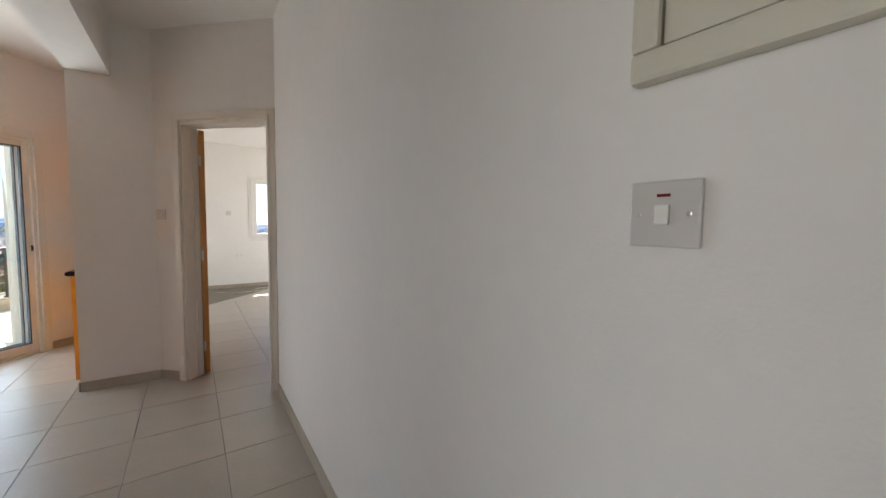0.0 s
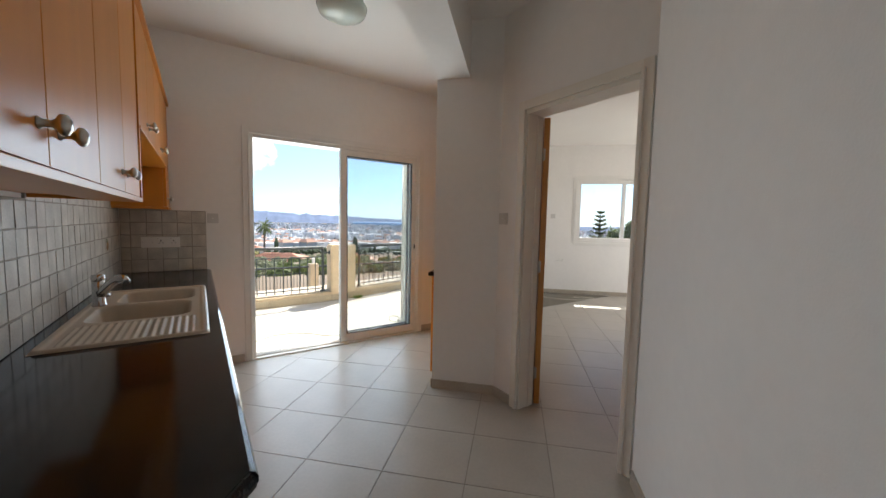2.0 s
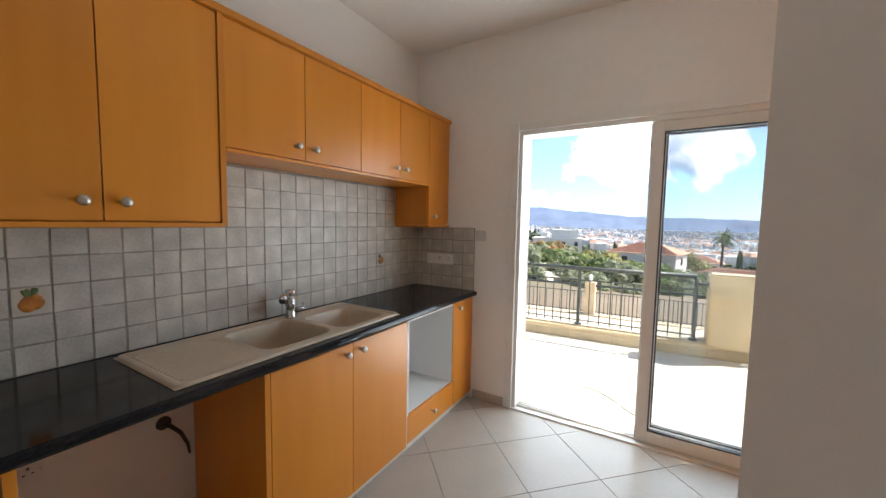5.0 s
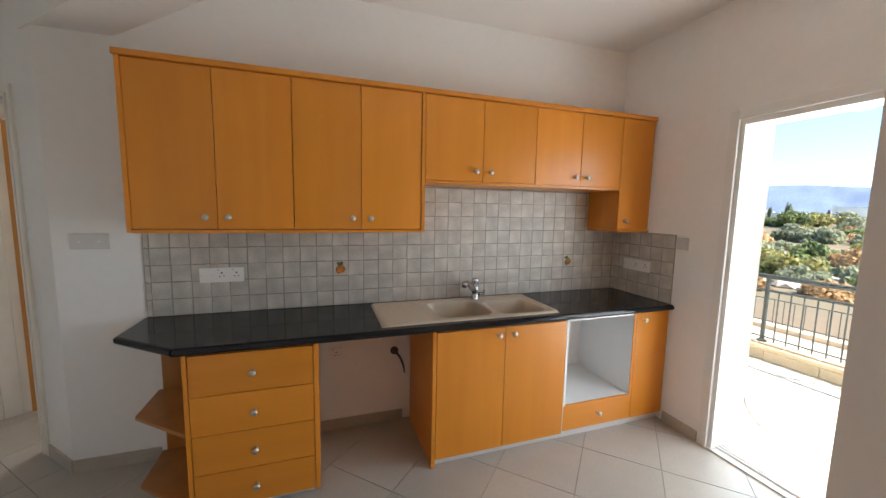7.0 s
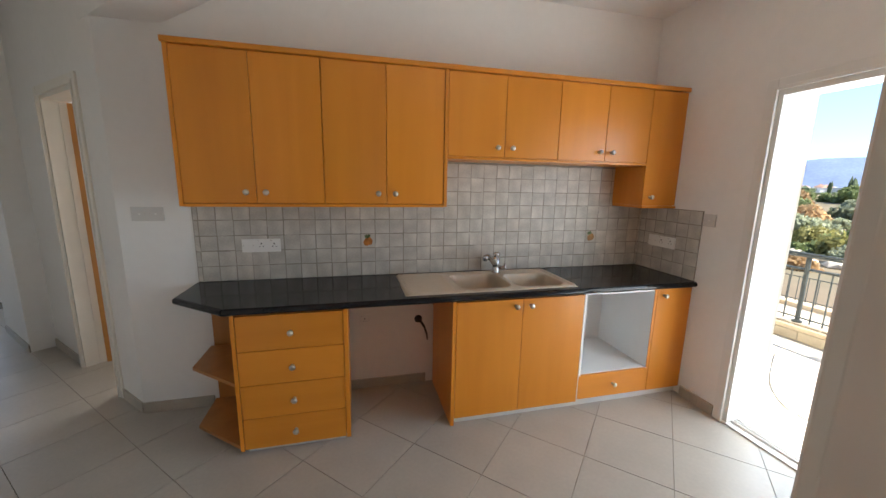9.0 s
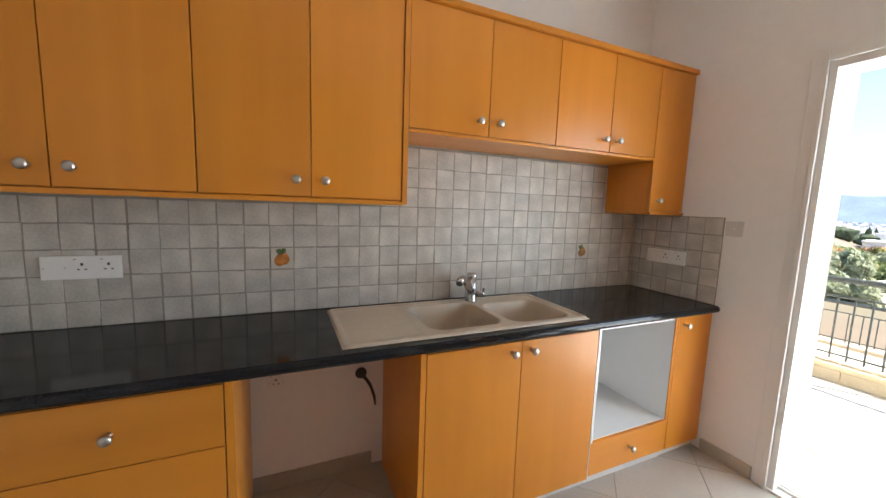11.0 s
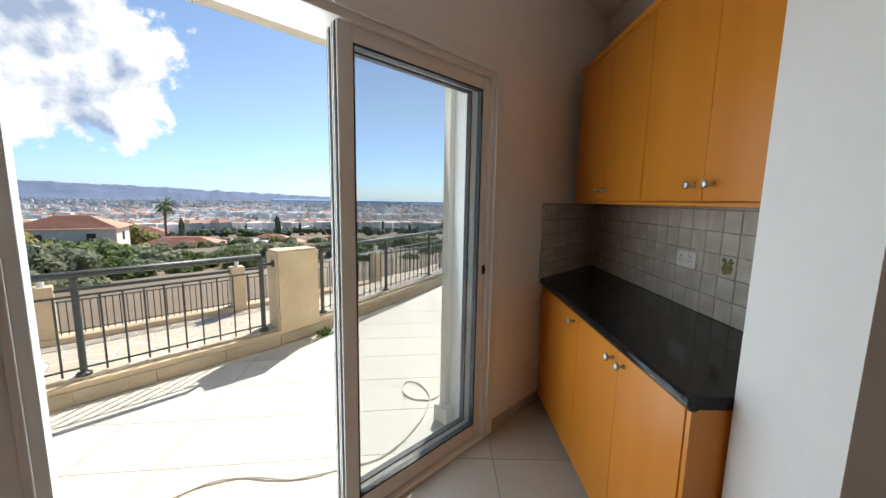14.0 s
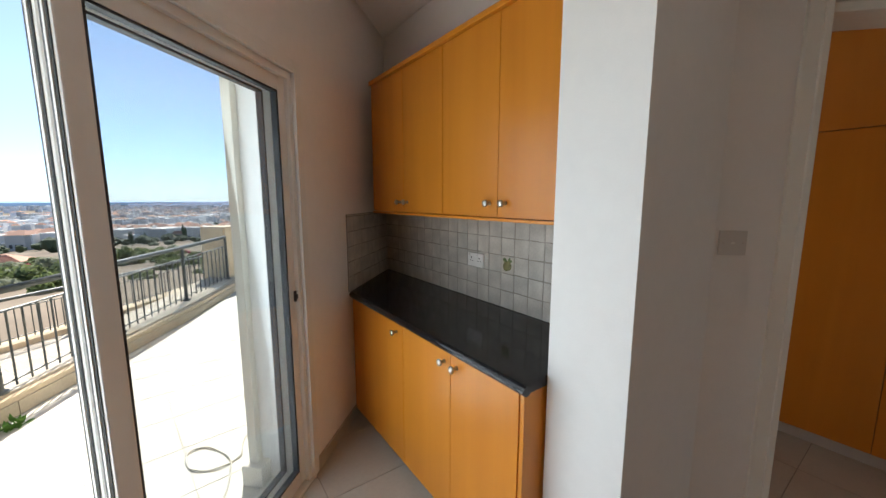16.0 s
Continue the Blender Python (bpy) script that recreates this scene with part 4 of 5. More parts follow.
def inside_terrace(x, y):
    if y < -4.1 or y > 8.5:
        return False
    for (x0, y0), (x1, y1) in zip(EDGE, EDGE[1:]):
        if y0 <= y <= y1:
            if x < x0 + (x1 - x0) * (y - y0) / (y1 - y0) + 0.06:
                return False
    return x < (-4.12 if y < 4.3 else -4.12 - (y - 4.3) * 0.62)


def terrace_tiles():
    a = radians(52)
    ca, sa, P, g = math.cos(a), math.sin(a), 0.452, 0.003
    full = None
    for i in range(-25, 26):
        for j in range(-25, 26):
            cu, cv = i * P, j * P
            cx, cy = -5.2 + cu * ca - cv * sa, 2.2 + cu * sa + cv * ca
            q = []
            for su, sv in ((-1, -1), (1, -1), (1, 1), (-1, 1)):
                uu, vv = cu + su * (P / 2 - g), cv + sv * (P / 2 - g)
                q.append((-5.2 + uu * ca - vv * sa, 2.2 + uu * sa + vv * ca))
            ins = [inside_terrace(*p) for p in q]
            if not any(ins) and not inside_terrace(cx, cy):
                continue
            whole = all(ins)
            c = q
            if not whole:
                c = clip_poly(c, -1, 0, 4.12)
                for (x0, y0), (x1, y1) in zip(EDGE, EDGE[1:]):
                    if c and y0 - 0.3 <= cy <= y1 + 0.3:
                        nx, ny = y1 - y0, -(x1 - x0)
                        c = clip_poly(c, nx, ny, nx * (x0 + 0.02) + ny * y0)
                if len(c) < 3:
                    continue
            if whole and full is not None:
                ob = new("terrace_tile", full)
            else:
                o = (cx, cy) if whole else (0, 0)
                bm = bmesh.new()
                if whole:
                    c = [(x - cx, y - cy) for x, y in c]
                lo = [bm.verts.new((x, y, -0.004)) for x, y in c]
                hi = [bm.verts.new((x, y, 0.0)) for x, y in c]
                for k in range(len(c)):
                    bm.faces.new((lo[k], lo[(k + 1) % len(c)], hi[(k + 1) % len(c)], hi[k]))
                bm.faces.new(hi)
                ob = mesh_ob("terrace_tile", bm, TERRACE)
                if whole:
                    full = ob.data
            ob.parent = ter
            ob.location = (cx, cy, TZ) if whole else (0, 0, TZ)


def crazy(name, col, joint, scale):
    """Crazy paving: uneven flags with recessed pale joints."""
    m = mat(name, col, 0.85, var=0.08, scale=2.0, fine=0.05)
    n, l = m.node_tree.nodes, m.node_tree.links
    b = n["Principled BSDF"]
    co = n.new("ShaderNodeTexCoord")
    v = n.new("ShaderNodeTexVoronoi")
    v.feature = "DISTANCE_TO_EDGE"
    v.inputs["Scale"].default_value = scale
    l.new(co.outputs["Object"], v.inputs["Vector"])
    r = n.new("ShaderNodeMapRange")
    r.inputs[1].default_value, r.inputs[2].default_value = 0.02, 0.06
    l.new(v.outputs["Distance"], r.inputs[0])
    src = b.inputs["Base Color"].links[0].from_socket
    mx = n.new("ShaderNodeMix")
    mx.data_type = "RGBA"
    mx.inputs[6].default_value = (*joint, 1)
    l.new(r.outputs[0], mx.inputs[0])
    l.new(src, mx.inputs[7])
    l.new(mx.outputs[2], b.inputs["Base Color"])
    bp = n.new("ShaderNodeBump")
    bp.inputs["Strength"].default_value, bp.inputs["Distance"].default_value = 0.6, 0.01
    l.new(r.outputs[0], bp.inputs["Height"])
    l.new(bp.outputs[0], b.inputs["Normal"])
    return m


CRAZY = crazy("crazy_paving", (0.50, 0.43, 0.33), (0.66, 0.60, 0.50), 4.0)


def offset_line(line, d):
    out = []
    for i, p in enumerate(line):
        a, b = Vector(line[max(i - 1, 0)]), Vector(line[min(i + 1, len(line) - 1)])
        t = (b - a).normalized()
        out.append((p[0] - t.y * d, p[1] + t.x * d))
    return out


def strip_between(a, b, z0, z1):
    bm = bmesh.new()
    for i in range(len(a) - 1):
        prism([a[i], a[i + 1], b[i + 1], b[i]], z0, z1, bm)
    bmesh.ops.remove_doubles(bm, verts=bm.verts, dist=0.0005)
    inner = [f for f in bm.faces if sum(1 for g in bm.faces if g is not f and set(v.index for v in g.verts) == set(v.index for v in f.verts))]
    return bm


kerb = tagged(mesh_ob("parapet_kerb", strip_between(offset_line(EDGE, 0.0), offset_line(EDGE, 0.62), -0.9, 0.118), STUCCO), "low cream kerb wall round the terrace", "kerb", kind="structure")
part("kerb_top", strip_between(offset_line(EDGE, 0.05), offset_line(EDGE, 0.60), 0.1185, 0.14), CRAZY, kerb, "crazy-paved top of the kerb")
# facing stones along the inner foot of the kerb
for (x0, y0), (x1, y1) in zip(EDGE, EDGE[1:]):
    L = math.hypot(x1 - x0, y1 - y0)
    k = max(1, round(L / 0.46))
    for i in range(k):
        a = Vector((x0, y0)).lerp(Vector((x1, y1)), (i + 0.006) / k)
        b = Vector((x0, y0)).lerp(Vector((x1, y1)), (i + 0.994) / k)
        n = Vector((b.y - a.y, a.x - b.x)).normalized() * 0.014
        part("kerb_stone", prism([a, b, b + n, a + n], TZ, 0.075), KERB, kerb)


def pillar(x0, y0, x1, y1, z0, z1, label):
    bm = box(x0, y0, z0, x1, y1, z1)
    bmesh.ops.subdivide_edges(bm, edges=bm.edges[:], cuts=5, use_grid_fill=True)
    bmesh.ops.bevel(bm, geom=[e for e in bm.edges if e.calc_face_angle(0) > 1], offset=0.02, segments=2, affect="EDGES")
    for v in bm.verts:
        v.co += Vector((noise.noise(v.co * 6), noise.noise(v.co * 6 + Vector((9, 0, 0))), noise.noise(v.co * 5 + Vector((0, 7, 0))))) * 0.006
    return tagged(mesh_ob("parapet_pillar", bm, STUCCO), label, "pillar", kind="structure")


pillar(-6.60, 2.39, -6.335, 2.83, 0.10, 0.93, "cream stucco pillar between terrace railings")
pillar(-8.35, 6.75, -7.85, 7.25, 0.10, 1.05, "cream stucco corner pillar of the terrace")


def railing(name, pts, zb, zt, label, bars=10, post_r=0.022, category="railing"):
    """Iron railing: posts on foot discs, a round handrail, a thin upper rail and upright bars that stand on the kerb."""
    root = thing(name, label, category)
    part("handrail", tube([(x, y, zt) for x, y in pts], 0.026, 12), IRON, root, "round dark handrail", True)
    part("upper_rail", tube([(x, y, zt - 0.155) for x, y in pts], 0.009, 8), IRON, root)
    part("lower_rail", tube([(x, y, zb + 0.055) for x, y in pts], 0.008, 8), IRON, root)
    for x, y in pts:
        bm = tube([(x, y, zb), (x, y, zt - 0.02)], post_r, 12)
        tube([(x, y, zb), (x, y, zb + 0.018)], post_r * 2.1, 14, bm)
        tube([(x, y, zb + 0.018), (x, y, zb + 0.03)], [post_r * 1.9, post_r * 1.1], 14, bm)
        part("post", bm, IRON, root)
    for (x0, y0), (x1, y1) in zip(pts, pts[1:]):
        for i in range(1, bars):
            k = i / bars
            x, y = x0 + (x1 - x0) * k, y0 + (y1 - y0) * k
            part("bar", tube([(x, y, zb + 0.01), (x, y, zt - 0.155)], 0.0075, 6), IRON, root)
    return root


railing("terrace_railing", [(-6.0, -4.0), (-6.15, -2.7), (-6.25, -1.4), (-6.31, -0.1), (-6.34, 1.0), (-6.40, 2.27)], 0.14, 0.885, "dark iron terrace railing with upright bars")
railing("terrace_railing", [(-6.56, 2.97), (-6.95, 4.15), (-7.33, 5.35), (-7.80, 6.70)], 0.14, 0.885, "dark iron terrace railing running along the house")
# railing fixing on the pillar side
t = thing("rail_bracket", "dark iron bracket fixing the handrail to the pillar", "bracket")
part("arm", tube([(-6.40, 2.27, 0.80), (-6.41, 2.39, 0.80)], 0.014, 10), IRON, t)
part("rosette", tube([(-6.41, 2.375, 0.80), (-6.411, 2.392, 0.80)], 0.033, 14), IRON, t)

# roof overhang above the door, and plinth of the outer wall
tagged(mesh_ob("roof_overhang", prism([(-4.3, -3.5), (-4.3, 4.6), (-5.35, 4.6), (-5.6, 2.6), (-5.6, -3.5)], 2.66, 3.1), EXTWALL), "pale rendered roof overhang above the terrace door", "roof", kind="structure")
tagged(mesh_ob("outer_wall", prism([(-4.35, 2.70), (-4.301, 2.70), (-4.301, 4.6), (-4.35, 4.6)], TZ, 2.66), EXTWALL), "pale rendered outer wall", "wall", kind="structure")
tagged(mesh_ob("outer_wall_left", prism([(-4.34, -3.5), (-4.301, -3.5), (-4.301, 0.925), (-4.34, 0.925)], TZ, 2.66), EXTWALL), "pale rendered outer wall", "wall", kind="structure")
tagged(mesh_ob("trim", box(-4.37, 2.66, TZ, -4.25, 2.9, 0.09, 0.005), EXTWALL), "pale plinth at the outer door corner", "plinth", kind="structure")
tagged(mesh_ob("roof", prism([(-4.3, -3.5), (6, -6), (8, 2), (3, 9), (-4, 10), (-4.3, 4.6)], H + 0.2, H + 0.4), EXTWALL), "flat rendered roof", "roof", kind="structure")

tagged(mesh_ob("roof_overhang", prism(rect_uv(0.3, BV + 0.252, 4.2, BV + 1.33), 2.66, 3.1), EXTWALL), "unseen roof overhang added to shade the bedroom window", "roof", kind="structure")

# loose cable on the terrace
cab = thing("loose_cable", "thin pale cable lying in loops on the terrace", "cable")
key = [(-5.6, 0.2), (-4.95, 0.6), (-4.66, 0.95), (-4.78, 1.28), (-4.72, 1.53), (-4.50, 1.75), (-4.40, 1.95), (-4.31, 2.2), (-4.38, 2.5), (-4.52, 2.75), (-4.64, 2.86), (-4.83, 2.90), (-4.88, 2.82), (-4.76, 2.72), (-4.62, 2.74), (-4.55, 2.86), (-4.62, 2.98), (-4.66, 3.12), (-4.60, 3.30)]


def spline(pts, n=8):
    out = []
    for i in range(len(pts) - 1):
        p0, p1, p2, p3 = [Vector(pts[min(max(k, 0), len(pts) - 1)]) for k in (i - 1, i, i + 1, i + 2)]
        for k in range(n):
            s = k / n
            out.append(0.5 * ((2 * p1) + (p2 - p0) * s + (2 * p0 - 5 * p1 + 4 * p2 - p3) * s * s + (3 * p1 - p0 - 3 * p2 + p3) * s ** 3))
    return out + [Vector(pts[-1])]


part("wire", tube([(p.x, p.y, TZ + 0.007 + 0.003 * math.sin(i * 0.9)) for i, p in enumerate(spline(key))], 0.0055, 8), CABLE, cab)
bc = thing("loose_cable", "thin cable lying on the bedroom floor", "cable")
bk = [D(0.75, 7.5), D(1.0, 7.35), D(1.35, 7.3), D(1.6, 7.42), D(1.75, 7.55), D(1.6, 7.62), D(1.4, 7.56)]
part("wire", tube([(p.x, p.y, 0.006) for p in spline(bk)], 0.005, 6), CABLE, bc)
weed = thing("weed", "small green weed at the foot of the kerb", "weed", pose(-6.34, 2.86, TZ))
LEAF = mat("weed_leaf", (0.10, 0.22, 0.03), 0.6, var=0.2, scale=30)
bm = bmesh.new()
rw = random.Random(4)
for k in range(46):
    a, el, L = rw.uniform(0, 6.28), rw.uniform(0.2, 1.2), rw.uniform(0.03, 0.09)
    d = Vector((math.cos(a) * math.cos(el), math.sin(a) * math.cos(el), math.sin(el)))
    s = d.orthogonal().normalized() * 0.012
    p = Vector((rw.uniform(-0.05, 0.05), rw.uniform(-0.06, 0.06), 0))
    bm.faces.new([bm.verts.new(q) for q in (p, p + d * L * 0.5 + s, p + d * L, p + d * L * 0.5 - s)])
part("leaves", bm, LEAF, weed)


# ---- land below ----
def sstep(a, b, x):
    k = min(1, max(0, (x - a) / (b - a)))
    return k * k * (3 - 2 * k)


def land(x, y):
    dx, dy = x + 4.0, y - 1.0
    r, az = math.hypot(dx, dy), math.degrees(math.atan2(dy, dx)) % 360
    A = 0.62 - 0.42 * sstep(178, 205, az)
    z = -0.72 - A * 60 * (1 - math.exp(-max(0, r - 8.5) / 350))
    z += 4.2 * sstep(192, 206, az) * sstep(20, 120, r) * (1 - sstep(300, 900, r))
    z += (noise.noise(Vector((x * 0.07, y * 0.07, 3))) * 0.8 + noise.noise(Vector((x * 0.3, y * 0.3, 5))) * 0.18) * sstep(11, 30, r)
    z += noise.noise(Vector((x * 0.004, y * 0.004, 1))) * 7 * sstep(150, 700, r) * (1 - 0.75 * sstep(1500, 3000, r))
    return z


def ground_mat():
    m = mat("dry_hillside", (0.17, 0.122, 0.08), 0.95, var=0.2, scale=0.6, fine=0.12, bump=0.3, bscale=4)
    n, l = m.node_tree.nodes, m.node_tree.links
    b = n["Principled BSDF"]
    co = n.new("ShaderNodeTexCoord")
    t = n.new("ShaderNodeTexNoise")
    t.inputs["Scale"].default_value, t.inputs["Detail"].default_value = 0.05, 9
    l.new(co.outputs["Object"], t.inputs["Vector"])
    cr = n.new("ShaderNodeValToRGB")
    e = cr.color_ramp.elements
    e[0].position, e[0].color = 0.36, (0.10, 0.11, 0.055, 1)
    e[1].position, e[1].color = 0.68, (0.30, 0.235, 0.16, 1)
    k = cr.color_ramp.elements.new(0.5)
    k.color = (0.155, 0.118, 0.075, 1)
    l.new(t.outputs["Fac"], cr.inputs[0])
    mx = n.new("ShaderNodeMix")
    mx.data_type = "RGBA"
    mx.inputs[0].default_value = 0.65
    l.new(b.inputs["Base Color"].links[0].from_socket, mx.inputs[6])
    l.new(cr.outputs[0], mx.inputs[7])
    l.new(mx.outputs[2], b.inputs["Base Color"])
    return m


GROUND = ground_mat()
verts, faces = [], []
radii = [2.0]
while radii[-1] < 4700:
    radii.append(radii[-1] * 1.06 + 0.15)
NA = 240
for r in radii:
    for k in range(NA):
        a = 2 * math.pi * k / NA
        x, y = -4 + r * math.cos(a), 1 + r * math.sin(a)
        verts.append((x, y, land(x, y)))
for i in range(len(radii) - 1):
    for k in range(NA):
        k2 = (k + 1) % NA
        faces.append((i * NA + k, i * NA + k2, (i + 1) * NA + k2, (i + 1) * NA + k))
faces.append(tuple(range(NA))[::-1])
me = bpy.data.meshes.new("ground")
me.from_pydata(verts, [], faces)
me.materials.append(GROUND)
tagged(new("ground", me), "dry hillside and wide coastal plain", "ground", kind="structure")
LOWER = [(-9.2, -9), (-9.5, -4), (-9.75, 0.6), (-9.8, 3.0), (-9.9, 6.0), (-10.4, 10.0)]
tagged(mesh_ob("pavement", strip_between(offset_line(LOWER, 0.1), offset_line(LOWER, -3.3), -1.2, -0.60), CRAZY), "crazy-paved lower path beside the house", "path", kind="structure")
tagged(mesh_ob("lower_kerb", strip_between(offset_line(LOWER, 0.0), offset_line(LOWER, 0.25), -1.5, -0.52), STUCCO), "low cream kerb of the lower path", "kerb", kind="structure")
railing("lower_railing", offset_line(LOWER, 0.12), -0.52, 0.12, "dark iron railing of the lower path", bars=30)
for yy in (-4.0, 0.62, 3.0, 6.0):
    xx = -9.9 if yy > -1 else -9.62
    tagged(mesh_ob("lower_pillar", box(xx - 0.12, yy - 0.11, -0.9, xx + 0.10, yy + 0.11, 0.20, 0.015), STUCCO), "small cream pillar of the lower railing", "pillar", kind="structure")
    t = thing("bollard_lamp", "small grey post lamp on the pillar", "lamp", pose(xx, yy, 0.20))
    part("body", lathe([(0.035, 0), (0.035, 0.10), (0.045, 0.105), (0.045, 0.13), (0.02, 0.15)], 14), WPLASTIC, t)

HAZE1 = mat("far_hill_haze", (0.075, 0.10, 0.16), 1.0, var=0.25, scale=0.004, fine=0.15)


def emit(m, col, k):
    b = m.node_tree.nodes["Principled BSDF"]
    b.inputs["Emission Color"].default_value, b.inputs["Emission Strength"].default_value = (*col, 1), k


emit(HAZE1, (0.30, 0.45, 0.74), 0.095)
HAZY_SEA = mat("sea", (0.06, 0.14, 0.26), 0.35, var=0.08, scale=0.003)
emit(HAZY_SEA, (0.30, 0.48, 0.74), 0.20)


def ridge(label, az0, az1, dist, heights, foot, seed):
    """A far chain of hills along an arc; heights are degrees above the eye at even steps."""
    bm = bmesh.new()
    n = 160
    rows = []
    for i in range(n + 1):
        k = i / n
        az = radians(az0 + (az1 - az0) * k)
        f = k * (len(heights) - 1)
        j = min(int(f), len(heights) - 2)
        s = f - j
        s = s * s * (3 - 2 * s)
        el = heights[j] + (heights[j + 1] - heights[j]) * s
        el += 0.16 * noise.noise(Vector((k * 26, seed, 0))) + 0.07 * noise.noise(Vector((k * 90, seed, 4)))
        top = dist * math.tan(radians(el)) + 1.5
        row = []
        for q, (dr, zf) in enumerate(((-900, 0.0), (-560, 0.30), (-300, 0.62), (-120, 0.88), (0, 1.0))):
            rr = dist + dr + 60 * noise.noise(Vector((k * 30, q * 2.0, seed)))
            z = foot + (top - foot) * zf + 12 * noise.noise(Vector((k * 40, q * 1.7, seed + 5))) * (zf < 1)
            row.append(bm.verts.new((-4 + rr * math.cos(az), 1 + rr * math.sin(az), z)))
        rows.append(row)
    for a, b in zip(rows, rows[1:]):
        for q in range(4):
            bm.faces.new((a[q], a[q + 1], b[q + 1], b[q]))
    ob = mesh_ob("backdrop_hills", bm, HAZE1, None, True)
    return tagged(ob, label, "hills", kind="structure")


ridge("distant mountain ridge behind the town, haze-blue in its colour", 226, 172, 4300, [2.2, 2.6, 3.1, 3.4, 3.0, 2.5, 1.9, 1.35, 1.05, 0.9], -60, 2)
ridge("low hills at the edge of the plain, haze-blue in their colour", 178, 150, 4450, [1.15, 0.95, 0.7, 0.5, 0.28, 0.05], -60, 9)
ridge("low wooded hills along the coast, haze-blue in their colour", 140, 92, 2600, [-0.55, -0.35, -0.3, -0.2, -0.3, -0.2], -60, 14)
tagged(mesh_ob("water", prism([(-4 + r * math.cos(radians(a)), 1 + r * math.sin(radians(a))) for r, a in [(2900, q) for q in range(160, 79, -8)] + [(4850, q) for q in range(80, 161, 8)]], -60, -17.5), HAZY_SEA), "strip of sea on the horizon with an added haze glow", "sea", kind="structure")

# ---- houses ----
HWALL = mat("white_house_wall", (0.72, 0.69, 0.62), 0.9, var=0.04, scale=0.6, obj_var=0.06)
HOCHRE = mat("ochre_house_wall", (0.55, 0.36, 0.16), 0.9, var=0.05, scale=0.6)
HROOF = mat("terracotta_roof", (0.55, 0.29, 0.19), 0.85, var=0.12, scale=0.8, fine=0.15, bump=0.4, bscale=5)
HWIN = mat("house_window_glass", (0.03, 0.04, 0.05), 0.15)
HGREY = mat("pale_blue_shed", (0.42, 0.47, 0.52), 0.7, var=0.05, scale=0.5)


def polar(az, r):
    return -4 + r * math.cos(radians(az)), 1 + r * math.sin(radians(az))


def house(label, az, r, base, eaves, ridge_z, w, d, yaw, wall_m, flat=False, windows=4):
    x, y = polar(az, r)
    root = thing("house", label, "house", pose(x, y, 0, 0, 0, yaw))
    part("wall", box(-w / 2, -d / 2, base - 3, w / 2, d / 2, eaves), wall_m, root)
    if flat:
        part("roof", box(-w / 2 - 0.15, -d / 2 - 0.15, eaves, w / 2 + 0.15, d / 2 + 0.15, eaves + 0.35), wall_m, root)
        part("upper_floor", box(-w * 0.12, -d * 0.4, eaves + 0.351, w * 0.42, d * 0.4, eaves + 2.6), wall_m, root)
    else:
        bm = bmesh.new()
        o = 0.5
        e = [bm.verts.new(p) for p in ((-w / 2 - o, -d / 2 - o, eaves + 0.002), (w / 2 + o, -d / 2 - o, eaves + 0.002), (w / 2 + o, d / 2 + o, eaves + 0.002), (-w / 2 - o, d / 2 + o, eaves + 0.002))]
        h = max(0.1, (w - d) / 2)
        t = [bm.verts.new((-h, 0, ridge_z)), bm.verts.new((h, 0, ridge_z))]
        for f in ((e[0], e[1], t[1], t[0]), (e[2], e[3], t[0], t[1]), (e[1], e[2], t[1]), (e[3], e[0], t[0]), (e[3], e[2], e[1], e[0])):
            bm.faces.new(f)
        rf = part("roof", bm, HROOF, root, "terracotta tiled hip roof")
        for side in (-1, 1):
            for k in range(1, 12):
                s = k / 12
                z0, z1 = eaves + 0.03 + (ridge_z - eaves) * s, eaves + 0.075 + (ridge_z - eaves) * s
                hw = (w / 2 + o) * (1 - s) + h * s
                yy = side * (d / 2 + o) * (1 - s)
                part("tile_course", box(-hw, yy - 0.05, z0, hw, yy + 0.05, z1), HROOF, rf)
    for k in range(windows):
        for side in (-1, 1):
            cx = -w / 2 + w * (k + 0.5) / windows
            wn_ = part("window", box(cx - 0.45, side * d / 2 - 0.06, eaves - 1.75, cx + 0.45, side * d / 2 + 0.06, eaves - 0.65), HWIN, root, "dark house window")
            part("sill", box(cx - 0.55, side * d / 2 - 0.12, eaves - 1.83, cx + 0.55, side * d / 2 + 0.12, eaves - 1.755), wall_m, wn_)
    for side in (-1, 1):
        part("window", box(side * w / 2 - 0.06, -0.5, eaves - 1.8, side * w / 2 + 0.06, 0.4, eaves - 0.7), HWIN, root, "dark house window")
    return root


house("white villa with a terracotta hip roof", 180.5, 68, -6.0, -3.0, -1.35, 10, 7, 75, HWALL, windows=2)
house("long low house with a terracotta hip roof", 170.5, 62, -8.5, -5.9, -4.3, 12, 8, 68, HWALL, windows=3)
house("ochre house with a terracotta hip roof", 160.0, 80, -10, -7.9, -6.0, 11, 8, 60, HOCHRE, windows=3)
house("white house with a terracotta roof down the slope", 150.5, 95, -13, -9.6, -7.6, 11, 8, 40, HWALL, windows=3)
house("white flat-roofed house down the slope", 164, 52, -9, -6.8, 0, 8, 6, 70, HGREY, True, windows=2)
house("white flat-roofed house on the hill", 203.5, 125, -3, 1.2, 0, 15, 8, 110, HWALL, True, windows=4)
house("white flat-roofed house on the hill", 193.0, 105, -6, -2.6, 0, 13, 8, 100, HWALL, True, windows=4)
house("white house with a terracotta roof by the sea side", 141, 170, -21, -16.5, -14.4, 12, 8, 50, HWALL, windows=3)
house("white house with a terracotta roof by the sea side", 133, 190, -22, -18, -16, 10, 7, 30, HWALL, windows=3)
